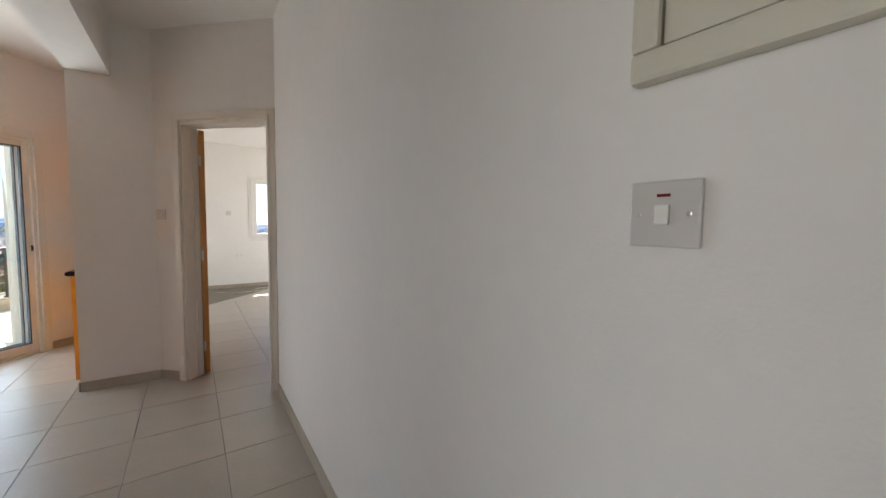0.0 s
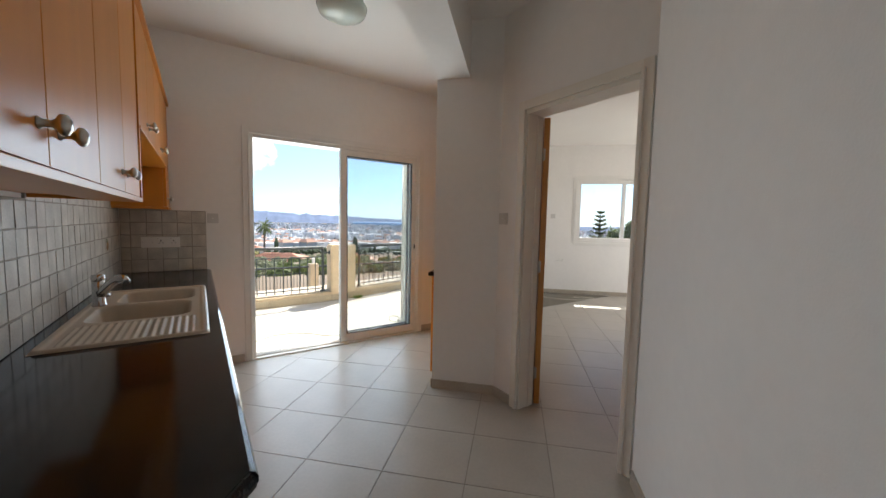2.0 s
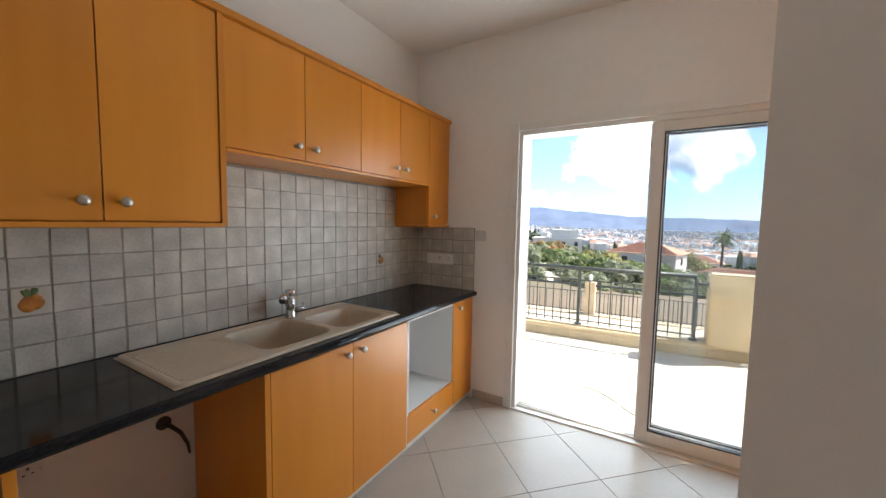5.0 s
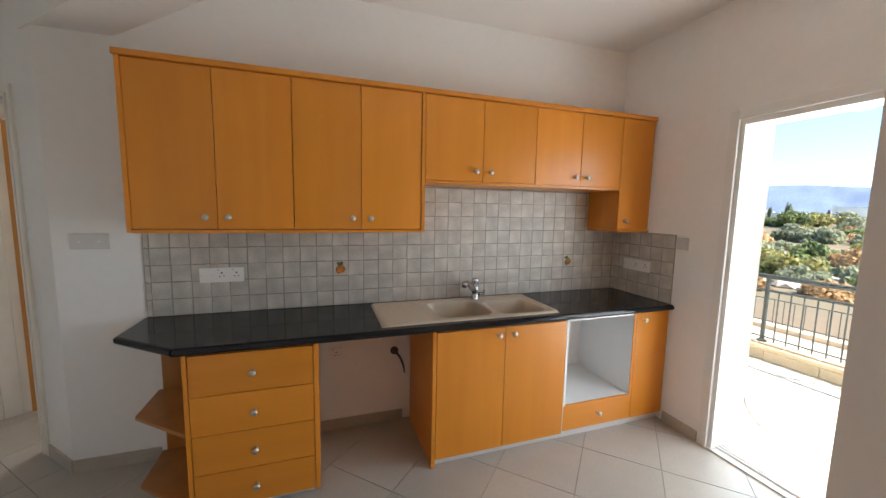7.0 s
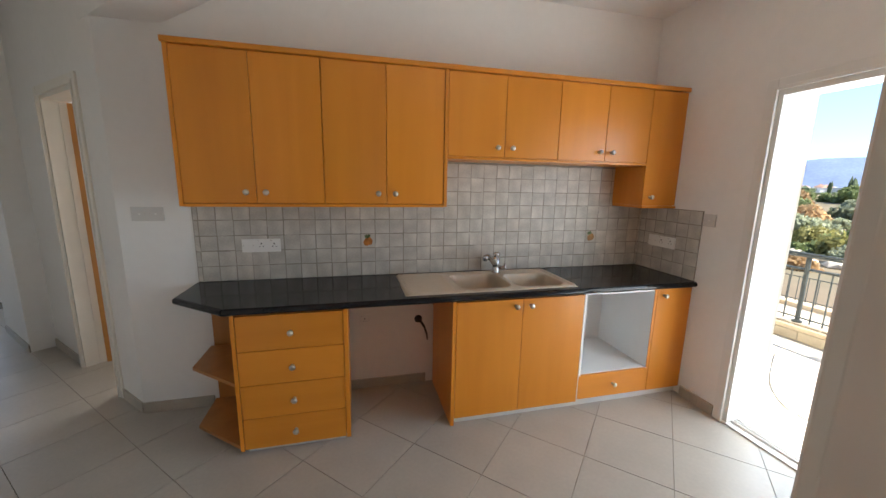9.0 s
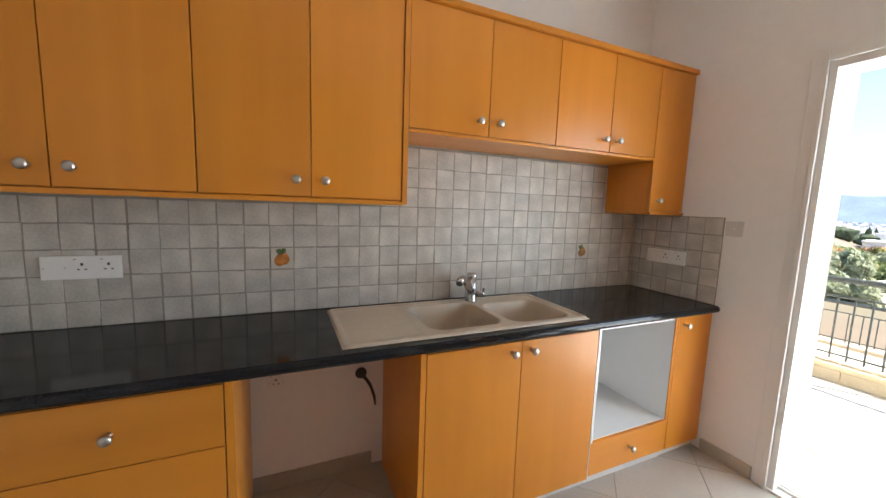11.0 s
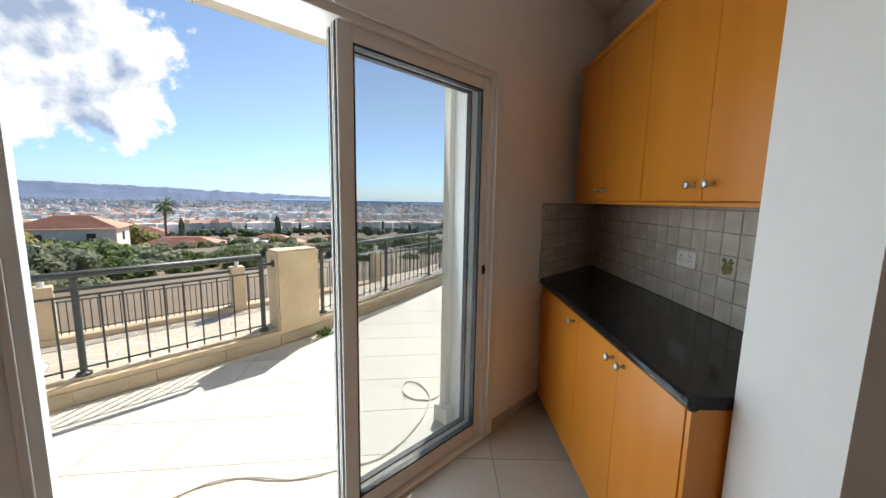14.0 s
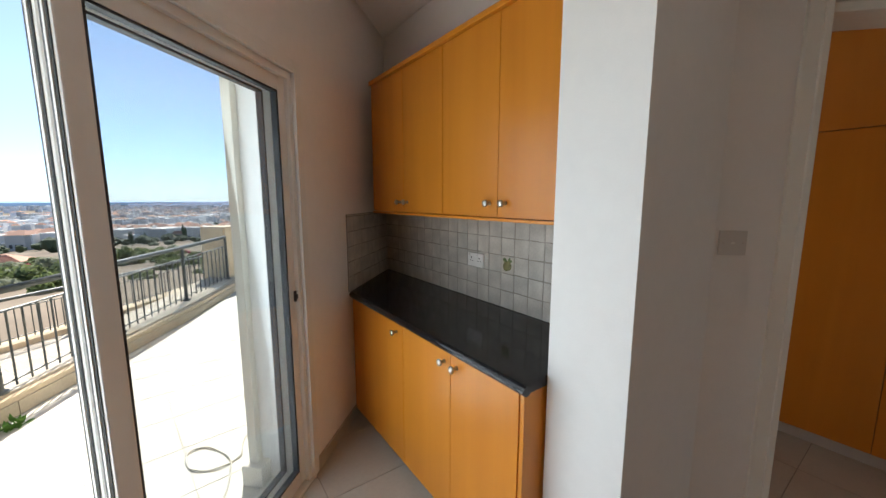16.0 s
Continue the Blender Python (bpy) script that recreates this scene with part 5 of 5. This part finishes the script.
house("white house with a terracotta roof in the valley", 175, 118, -12, -8.0, -6.2, 11, 8, 85, HWALL, windows=3)


# ---- town, far trees ----
def town(seed):
    rnd = random.Random(seed)
    sets = {"near": ([], []), "mid": ([], []), "far": ([], []), "roof": ([], []), "window": ([], [])}

    def add(key, x, y, z0, z1, w, d, yaw):
        v, f = sets[key]
        n = len(v)
        c, s = math.cos(yaw), math.sin(yaw)
        for z in (z0, z1):
            for a, b in ((-1, -1), (1, -1), (1, 1), (-1, 1)):
                v.append((x + a * w * c - b * d * s, y + a * w * s + b * d * c, z))
        f.extend([(n + 4, n + 5, n + 6, n + 7)] + [(n + i, n + (i + 1) % 4, n + 4 + (i + 1) % 4, n + 4 + i) for i in range(4)])

    for _ in range(19000):
        az = rnd.uniform(86, 226)
        r = 185 * math.exp(rnd.random() ** 0.85 * 2.9)
        if az > 190 and r < 260 or r > 3300:
            continue
        if noise.noise(Vector((r * 0.004, az * 0.09, 7))) < -0.18 and rnd.random() < 0.75:
            continue
        x, y = polar(az, r)
        z = land(x, y)
        w, d, h = rnd.uniform(2.6, 5.0), rnd.uniform(2.6, 4.4), rnd.choice((3.2, 3.4, 6.2, 6.6, 6.4)) if r < 450 else rnd.choice((3.4, 6.2, 6.6, 9.5))
        if r < 500:
            w, d, h = w * 0.68, d * 0.68, h * 0.85
        if rnd.random() < 0.10 and r > 450:
            w, h = w * 1.5, 9.5
        if r > 1200:
            w, d = w * 1.35, d * 1.35
        yaw = rnd.choice((0.3, 0.75, 1.2, 2.0)) + rnd.uniform(-0.12, 0.12)
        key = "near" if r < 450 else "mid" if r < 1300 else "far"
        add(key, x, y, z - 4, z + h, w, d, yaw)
        if rnd.random() < 0.16 and r < 1500:
            v, f = sets["roof"]
            n = len(v)
            c, s = math.cos(yaw), math.sin(yaw)
            for a, b, zz in ((-1.1, -1.1, h), (1.1, -1.1, h), (1.1, 1.1, h), (-1.1, 1.1, h), (-0.35, 0, h + 1.6), (0.35, 0, h + 1.6)):
                v.append((x + a * w * c - b * d * s, y + a * w * s + b * d * c, z + zz + 0.02))
            f.extend([(n, n + 1, n + 5, n + 4), (n + 2, n + 3, n + 4, n + 5), (n + 1, n + 2, n + 5), (n + 3, n, n + 4)])
        if r < 420:
            for side in (-1, 1):
                for k in (-0.5, 0.1, 0.6):
                    for fl in range(int(h // 3)):
                        px, py = k * w, side * (d + 0.02)
                        add("window", x + px * math.cos(yaw) - py * math.sin(yaw), y + px * math.sin(yaw) + py * math.cos(yaw), z + 0.9 + fl * 3, z + 2.2 + fl * 3, 0.5, 0.06, yaw)
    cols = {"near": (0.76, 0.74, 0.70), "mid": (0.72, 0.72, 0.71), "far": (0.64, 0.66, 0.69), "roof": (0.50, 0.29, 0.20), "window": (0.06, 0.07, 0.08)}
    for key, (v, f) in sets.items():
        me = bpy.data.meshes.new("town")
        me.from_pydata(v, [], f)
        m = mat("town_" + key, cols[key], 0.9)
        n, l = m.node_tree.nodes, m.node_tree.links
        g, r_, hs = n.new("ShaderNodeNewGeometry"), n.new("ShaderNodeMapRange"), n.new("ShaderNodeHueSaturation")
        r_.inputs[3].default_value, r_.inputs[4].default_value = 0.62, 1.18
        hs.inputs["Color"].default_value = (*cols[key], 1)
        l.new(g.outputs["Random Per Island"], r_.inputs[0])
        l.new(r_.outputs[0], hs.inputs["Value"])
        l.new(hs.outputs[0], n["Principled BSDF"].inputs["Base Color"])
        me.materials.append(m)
        what = {"near": "white houses of the nearer town", "mid": "white houses spread over the plain", "far": "tiny houses of the far town with haze in their colour", "roof": "terracotta roofs over the town houses", "window": "dark windows of the town houses"}[key]
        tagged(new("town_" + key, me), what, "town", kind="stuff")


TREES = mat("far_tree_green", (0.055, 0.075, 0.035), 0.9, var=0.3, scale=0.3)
TREESF = mat("tree_green_plus_haze", (0.13, 0.17, 0.15), 0.95, var=0.2, scale=0.05)


def far_trees(seed):
    rnd = random.Random(seed)
    base = bmesh.new()
    bmesh.ops.create_icosphere(base, subdivisions=1, radius=1)
    bv, bf = [v.co.copy() for v in base.verts], [[v.index for v in f.verts] for f in base.faces]
    base.free()
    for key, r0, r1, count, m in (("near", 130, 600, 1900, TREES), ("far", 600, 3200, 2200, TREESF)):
        V, F = [], []
        for _ in range(count):
            az = rnd.uniform(84, 228)
            r = r0 * (r1 / r0) ** rnd.random()
            x, y = polar(az, r)
            z = land(x, y)
            k = rnd.uniform(1.0, 2.4) * (1 if key == "near" else 2.2)
            tall = rnd.choice((0.7, 0.8, 0.9, 0.8, 1.0, 0.7, 0.9, 1.0, 0.8, 2.2)) if key == "near" else rnd.uniform(0.5, 0.9)
            wid = k * (0.4 if tall > 2 else 1)
            for _c in range(4 if key == "near" else 2):
                n = len(V)
                ox, oy, oz = rnd.uniform(-0.6, 0.6) * wid, rnd.uniform(-0.6, 0.6) * wid, rnd.uniform(0, 0.5) * k
                kk = rnd.uniform(0.5, 0.85)
                for p in bv:
                    j = rnd.uniform(0.7, 1.25) * kk
                    V.append((x + ox + p.x * wid * j, y + oy + p.y * wid * j, z + k * 0.5 * tall + oz + p.z * k * tall * j))
                F.extend([[n + q for q in f] for f in bf])
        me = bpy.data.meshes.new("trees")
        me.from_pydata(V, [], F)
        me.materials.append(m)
        tagged(new("far_trees_" + key, me), "dark green trees between the houses" if key == "near" else "dark tree belts on the plain with haze in their colour", "trees", kind="stuff")


town(11)
far_trees(12)

# ---- bushes on the slope ----
BARK = mat("grey_bark", (0.14, 0.11, 0.08), 0.9, var=0.2, scale=6, bump=0.4, bscale=20)
FOL = {
    "green": mat("bush_green", (0.165, 0.205, 0.075), 0.7, var=0.4, scale=0.9, fine=0.3, obj_var=0.2),
    "grey": mat("olive_grey_green", (0.31, 0.33, 0.21), 0.7, var=0.3, scale=0.9, fine=0.3, obj_var=0.15),
    "yellow": mat("yellow_green", (0.29, 0.27, 0.09), 0.7, var=0.35, scale=0.9, fine=0.3, obj_var=0.15),
    "dry": mat("dry_brown", (0.42, 0.28, 0.14), 0.8, var=0.3, scale=0.9, fine=0.3, obj_var=0.15),
    "pink": mat("bougainvillea_pink", (0.55, 0.04, 0.18), 0.7, var=0.3, scale=2, fine=0.2),
}

for m in FOL.values():
    # thin leaves let part of the sun through
    n, l = m.node_tree.nodes, m.node_tree.links
    b, tl, mx = n["Principled BSDF"], n.new("ShaderNodeBsdfTranslucent"), n.new("ShaderNodeMixShader")
    l.new(b.inputs["Base Color"].links[0].from_socket, tl.inputs[0])
    mx.inputs[0].default_value = 0.45
    l.new(b.outputs[0], mx.inputs[1])
    l.new(tl.outputs[0], mx.inputs[2])
    l.new(mx.outputs[0], n["Material Output"].inputs[0])


def crown_mesh(seed, leaves, flat=0.8, size=0.085):
    """An uneven crown of radius about 1: lumps of small leaves, with gaps between them."""
    rnd = random.Random(seed)
    lumps = []
    for _ in range(15):
        a, q = rnd.uniform(0, 6.28), rnd.random() ** 0.5 * 0.75
        lumps.append((Vector((q * math.cos(a), q * math.sin(a), rnd.uniform(0.15, 1.0) * flat * (1.1 - q * 0.5))), rnd.uniform(0.22, 0.42)))
    V, F = [], []
    for _ in range(leaves):
        c, rad = rnd.choice(lumps)
        d = Vector((rnd.gauss(0, 1), rnd.gauss(0, 1), rnd.gauss(0, 1))).normalized()
        p = c + d * rad * rnd.uniform(0.55, 1.08)
        if p.z < 0.02:
            p.z = rnd.uniform(0.02, 0.2)
        t = Vector((rnd.gauss(0, 1), rnd.gauss(0, 1), rnd.gauss(0, 1))).normalized()
        s = t.cross(d).normalized() * size * rnd.uniform(0.5, 1.1)
        t = t * size * rnd.uniform(0.8, 1.7)
        n = len(V)
        V.extend([p - t, p + s, p + t, p - s])
        F.append((n, n + 1, n + 2, n + 3))
    me = bpy.data.meshes.new("crown")
    me.from_pydata([tuple(v) for v in V], [], F)
    return me


def bush(kind_, seed, leaves=2600):
    root = thing("bush", {"green": "dense green shrub on the slope", "grey": "grey-green olive shrub on the slope", "yellow": "yellow-green shrub on the slope", "dry": "dry brown shrub on the slope", "pink": "pink flowering bougainvillea shrub"}[kind_], "bush", None, "shrubs on the slope")
    me = crown_mesh(seed, leaves)
    me.materials.append(FOL[kind_])
    ob = new("crown", me)
    ob.parent = root
    bm = bmesh.new()
    rnd = random.Random(seed)
    for k in range(5):
        a = rnd.uniform(0, 6.28)
        tube([(0.04 * math.cos(a), 0.04 * math.sin(a), -0.3), (0.15 * math.cos(a), 0.15 * math.sin(a), 0.2), (0.4 * math.cos(a), 0.4 * math.sin(a), 0.55)], [0.05, 0.035, 0.012], 6, bm)
    part("stems", bm, BARK, root)
    return root


rb = random.Random(21)
protos = [bush("green", 1), bush("green", 2), bush("grey", 3), bush("yellow", 4), bush("dry", 5), bush("grey", 6), bush("pink", 7, 1500)]
spots = []
for _ in range(1800):
    az, r = rb.uniform(128, 222), 12.5 * math.exp(rb.random() * 1.9)
    if az < 176 and r < 16 or az > 188 and r < 60 and rb.random() < 0.55:
        continue
    x, y = polar(az, r)
    if all(math.hypot(x - sx, y - sy) > 1.15 + r * 0.018 for sx, sy in spots):
        spots.append((x, y))
    if len(spots) >= 230:
        break
thick = []
for _ in range(2500):
    az, r = rb.uniform(188, 224), 15 * math.exp(rb.random() * 2.1)
    x, y = polar(az, r)
    if all(math.hypot(x - sx, y - sy) > 0.9 + r * 0.022 for sx, sy in spots + thick):
        thick.append((x, y))
    if len(thick) >= 60:
        break
spots += thick
used = [False] * 7
for x, y in spots:
    az = math.degrees(math.atan2(y - 1, x + 4)) % 360
    r = math.hypot(x + 4, y - 1)
    if az > 190:
        k = rb.choices((0, 1, 2, 3, 4, 5), (2, 2, 3, 2, 3, 3))[0]
    elif az < 150:
        k = rb.choices((0, 1, 2, 6), (3, 3, 1, 1))[0]
    else:
        k = rb.choices((0, 1, 2, 3, 5), (3, 3, 2, 0.5, 2))[0]
    s = rb.uniform(0.8, 1.55) * (0.75 if r < 20 else 1.0) * (0.8 if az < 176 else 1.0 + max(0, r - 30) * 0.012)
    m = pose(x, y, land(x, y) - 0.15, 0, 0, rb.uniform(0, 360))
    tgt = protos[k] if not used[k] else copy_thing(protos[k], m)
    used[k] = True
    tgt.matrix_world = m @ Matrix.Diagonal((s, s, s * rb.uniform(0.75, 1.15), 1))


# ---- pale rocks on the bare slope ----
ROCK = mat("pale_limestone", (0.50, 0.45, 0.37), 0.95, var=0.15, scale=2.5, fine=0.12, bump=0.6, bscale=9)
rr = random.Random(77)
for k in range(70):
    az, r = rr.uniform(192, 216), 13.5 * math.exp(rr.random() * 1.1)
    x, y = polar(az, r)
    bm = bmesh.new()
    bmesh.ops.create_icosphere(bm, subdivisions=2, radius=1)
    o = Vector((k * 3.1, k * 1.7, 0))
    sx, sy, sz = rr.uniform(0.25, 0.8), rr.uniform(0.25, 0.7), rr.uniform(0.12, 0.3)
    for v in bm.verts:
        v.co *= 1 + 0.45 * noise.noise(v.co * 1.6 + o)
        v.co = Vector((v.co.x * sx, v.co.y * sy, v.co.z * sz))
    rock = tagged(mesh_ob("rock", bm, ROCK), "pale limestone rock lying on the dry slope", "rock", "rocks on the slope")
    rock.matrix_world = pose(x, y, land(x, y) + sz * 0.2, 0, 0, rr.uniform(0, 360))


# ---- single trees ----
def conifer(label, az, r, z0, z1, rad):
    """A star pine: a straight trunk with regular whorls of level branches, shorter towards the tip."""
    x, y = polar(az, r)
    root = thing("conifer_tree", label, "tree", pose(x, y, 0))
    part("trunk", tube([(0, 0, z0 - 1), (0, 0, z0 + (z1 - z0) * 0.5), (0, 0, z1)], [0.28, 0.18, 0.03], 10), BARK, root)
    rnd = random.Random(6)
    V, F = [], []
    n = 15
    for k in range(n):
        z = z0 + (z1 - z0) * (0.14 + 0.84 * k / (n - 1))
        R = rad * (1 - k / n) ** 0.8 + 0.12
        for b in range(7):
            a = 2 * math.pi * (b + 0.5 * (k % 2)) / 7 + rnd.uniform(-0.15, 0.15)
            for q in range(34):
                s = rnd.random()
                p = Vector((math.cos(a) * R * s, math.sin(a) * R * s, z + 0.22 * R * s * s - 0.06 + rnd.uniform(-0.08, 0.08)))
                side = Vector((-math.sin(a), math.cos(a), 0)) * rnd.uniform(-1, 1) * (0.30 * (1.15 - s) + 0.08)
                d = (Vector((math.cos(a), math.sin(a), 0.6)) + side * 2).normalized() * 0.24
                w = d.cross(Vector((0, 0, 1))).normalized() * 0.06
                c = p + side
                i = len(V)
                V.extend([tuple(c - d), tuple(c + w), tuple(c + d), tuple(c - w)])
                F.append((i, i + 1, i + 2, i + 3))
    me = bpy.data.meshes.new("crown")
    me.from_pydata(V, [], F)
    me.materials.append(FOL["green"])
    ob = new("crown", me)
    ob.parent = root
    return root


conifer("tall star pine with level whorls of branches", 119.0, 46, -5.5, 3.1, 2.4)


def palm(label, az, r, z0, z1, rad):
    x, y = polar(az, r)
    root = thing("palm_tree", label, "tree", pose(x, y, 0))
    part("trunk", tube([(0, 0, z0 - 1), (0.15, 0, (z0 + z1) / 2), (0.1, 0.1, z1)], [0.3, 0.22, 0.2], 10), BARK, root)
    rnd = random.Random(8)
    V, F = [], []
    for k in range(44):
        a, el = rnd.uniform(0, 6.28), rnd.uniform(-0.7, 1.3)
        L = rad * rnd.uniform(0.8, 1.1)
        prev = Vector((0.1, 0.1, z1))
        d = Vector((math.cos(a) * math.cos(el), math.sin(a) * math.cos(el), math.sin(el)))
        for q in range(7):
            p = prev + d * L / 7
            d = (d + Vector((0, 0, -0.17))).normalized()
            s = d.cross(Vector((0, 0, 1))).normalized() * 0.32 * (1 - q / 8)
            i = len(V)
            V.extend([tuple(prev), tuple(prev + s - Vector((0, 0, 0.12))), tuple(p + s * 0.6 - Vector((0, 0, 0.2))), tuple(p), tuple(prev - s - Vector((0, 0, 0.12))), tuple(p - s * 0.6 - Vector((0, 0, 0.2)))])
            F.extend([(i, i + 1, i + 2, i + 3), (i, i + 3, i + 5, i + 4)])
            prev = p
    me = bpy.data.meshes.new("crown")
    me.from_pydata(V, [], F)
    me.materials.append(FOL["green"])
    ob = new("crown", me)
    ob.parent = root


palm("tall palm standing among the houses", 172.3, 92, -9, -0.6, 2.6)


def tree(label, az, r, z0, height, rad, kind_, seed):
    x, y = polar(az, r)
    root = thing("tree", label, "tree", pose(x, y, z0))
    bm = tube([(0, 0, -1), (0.05, 0, height * 0.3), (0, 0.1, height * 0.6)], [0.22, 0.17, 0.1], 9)
    rnd = random.Random(seed)
    for k in range(6):
        a = rnd.uniform(0, 6.28)
        tube([(0, 0, height * 0.35), (0.4 * rad * math.cos(a), 0.4 * rad * math.sin(a), height * 0.55), (0.75 * rad * math.cos(a), 0.75 * rad * math.sin(a), height * 0.75)], [0.09, 0.06, 0.02], 6, bm)
    part("trunk", bm, BARK, root)
    me = crown_mesh(seed, 3500, 0.9)
    me.materials.append(FOL[kind_])
    ob = new("crown", me)
    ob.parent = root
    ob.matrix_local = Matrix.Translation((0, 0, height * 0.35)) @ Matrix.Diagonal((rad, rad, height * 0.62, 1))


tree("round leafy tree below the bedroom window", 114.5, 40, -5.0, 6.2, 2.0, "green", 31)
tree("bright green tree between the houses", 176, 78, -9.0, 6.0, 4.0, "yellow", 32)
tree("grey-green olive tree on the slope", 174, 24, -4.0, 2.7, 2.1, "grey", 33)
tree("leafy tree on the slope", 181, 30, -4.2, 2.6, 2.4, "green", 34)
tree("leafy tree on the slope", 186, 26, -3.4, 2.3, 2.2, "grey", 35)

tree("wide grey-green olive tree on the slope", 189, 23, -3.6, 2.8, 2.4, "grey", 36)
tree("round green tree on the slope", 192.5, 28, -3.4, 2.9, 2.6, "green", 37)
tree("leafy tree on the slope below the terrace", 177.5, 27, -4.4, 2.6, 2.3, "green", 38)
tree("yellow-green tree on the slope", 184, 34, -4.4, 3.2, 2.8, "yellow", 39)

# ---- overhead wires ----
for k in range(4):
    wv = thing("overhead_wire", "thin overhead wire across the valley", "wire", None, "overhead wires")
    pts = []
    for i in range(21):
        s = i / 20
        ax, ay = polar(204, 46)
        bx, by = polar(150, 64)
        pts.append((ax + (bx - ax) * s, ay + (by - ay) * s, 1.8 - k * 0.55 + (-9.5 - k * 0.5 - 1.8) * s - 2.2 * 4 * s * (1 - s) * 0.4))
    part("wire", tube(pts, 0.012, 5), GREYP, wv)

# ---- clouds ----
def cloud(label, az, el, half_w, half_h, dist, seed, scale, shape):
    """A cloud far behind everything: a glowing curved sheet, in degrees about its middle, with a ragged noise edge; sun
    and shade on the billows are painted into its colour.
    """
    m = bpy.data.materials.new("cloud_painted_light")
    m.use_nodes = True
    n, l = m.node_tree.nodes, m.node_tree.links
    n.remove(n["Principled BSDF"])

    def math_node(op, a, b=0.0, c=None):
        q = n.new("ShaderNodeMath")
        q.operation = op
        for i, s in enumerate((a, b, c)):
            if s is None:
                continue
            if isinstance(s, (int, float)):
                q.inputs[i].default_value = s
            else:
                l.new(s, q.inputs[i])
        return q.outputs[0]

    def ramp(s, a, b, lo=0.0, hi=1.0):
        q = n.new("ShaderNodeMapRange")
        q.interpolation_type = "SMOOTHSTEP"
        for i, v in enumerate((a, b, lo, hi)):
            q.inputs[i + 1].default_value = v
        l.new(s, q.inputs[0])
        return q.outputs[0]

    uv, sep = n.new("ShaderNodeUVMap"), n.new("ShaderNodeSeparateXYZ")
    l.new(uv.outputs[0], sep.inputs[0])
    x, y = sep.outputs[0], sep.outputs[1]

    def billow(dx, dy, detail):
        mp, t = n.new("ShaderNodeMapping"), n.new("ShaderNodeTexNoise")
        mp.inputs["Location"].default_value = (seed * 3.7 + dx, seed * 1.3 + dy, 0)
        l.new(uv.outputs[0], mp.inputs[0])
        l.new(mp.outputs[0], t.inputs["Vector"])
        t.inputs["Scale"].default_value, t.inputs["Detail"].default_value, t.inputs["Roughness"].default_value = scale, detail, 0.56
        return t.outputs["Fac"]

    if shape == "heap":
        far = math_node("SUBTRACT", y, 1.0)
        edge = math_node("MULTIPLY_ADD", math_node("MULTIPLY", far, far), 0.050, -9.0)
        d = math_node("MINIMUM", math_node("DIVIDE", math_node("SUBTRACT", x, edge), 5.0), math_node("DIVIDE", math_node("ADD", y, 9.0), 3.5))
        d = math_node("MINIMUM", d, math_node("DIVIDE", math_node("SUBTRACT", half_w - 1.0, x), 4.0))
        d = math_node("MINIMUM", d, math_node("DIVIDE", math_node("SUBTRACT", half_h - 0.5, y), 3.0))
        d = math_node("MINIMUM", d, 1.3)
    else:
        k = math_node("ADD", math_node("POWER", math_node("ABSOLUTE", math_node("DIVIDE", x, half_w)), 2.0), math_node("POWER", math_node("ABSOLUTE", math_node("DIVIDE", y, half_h)), 2.0))
        d = math_node("MULTIPLY_ADD", k, -1.9, 0.75)
    b0, b1 = billow(0, 0, 8), billow(-0.45 / scale * 0.5, 0.55 / scale * 0.5, 8)
    total = math_node("ADD", d, math_node("MULTIPLY", math_node("SUBTRACT", b0, 0.5), 4.2))
    alpha = ramp(total, 0.0, 0.38)
    painted_sun = math_node("ADD", math_node("MULTIPLY", math_node("SUBTRACT", b0, b1), 3.2), ramp(total, 0.5, 1.7, 0.62, 0.18))
    cr = n.new("ShaderNodeValToRGB")
    e = cr.color_ramp.elements
    e[0].position, e[0].color = 0.0, (0.19, 0.235, 0.32, 1)
    e[1].position, e[1].color = 0.55, (0.50, 0.51, 0.52, 1)
    l.new(painted_sun, cr.inputs[0])
    em, tr, mx = n.new("ShaderNodeEmission"), n.new("ShaderNodeBsdfTransparent"), n.new("ShaderNodeMixShader")
    l.new(cr.outputs[0], em.inputs[0])
    l.new(alpha, mx.inputs[0])
    l.new(tr.outputs[0], mx.inputs[1])
    l.new(em.outputs[0], mx.inputs[2])
    l.new(mx.outputs[0], n["Material Output"].inputs[0])
    bm = bmesh.new()
    lay = bm.loops.layers.uv.new("UVMap")
    nx, nz = 16, 8
    rows = []
    for i in range(nx + 1):
        a = (i / nx * 2 - 1) * half_w
        px, py = polar(az + a, dist)
        rows.append([(bm.verts.new((px, py, 1.5 + dist * math.tan(radians(el + (j / nz * 2 - 1) * half_h)))), a, (j / nz * 2 - 1) * half_h) for j in range(nz + 1)])
    for i in range(nx):
        for j in range(nz):
            q = (rows[i][j], rows[i + 1][j], rows[i + 1][j + 1], rows[i][j + 1])
            f = bm.faces.new([c[0] for c in q])
            for loop, c in zip(f.loops, q):
                loop[lay].uv = (c[1], c[2])
    ob = mesh_ob("backdrop_cloud", bm, m)
    ob.visible_shadow = False
    return tagged(ob, label, "cloud", kind="structure")


cloud("large white cumulus cloud over the plain", 178.0, 14.5, 15.0, 13.0, 4400, 3, 0.16, "heap")
cloud("bank of white cloud behind the mountains", 200.0, 4.1, 17.0, 1.6, 4700, 5, 0.42, "oval")
cloud("small white cloud in the blue sky", 203.8, 11.1, 1.9, 0.75, 4500, 8, 0.75, "oval")
cloud("small white cloud in the blue sky", 190.5, 8.2, 2.4, 0.6, 4500, 12, 0.6, "oval")
terrace_tiles()
floor_tiles()
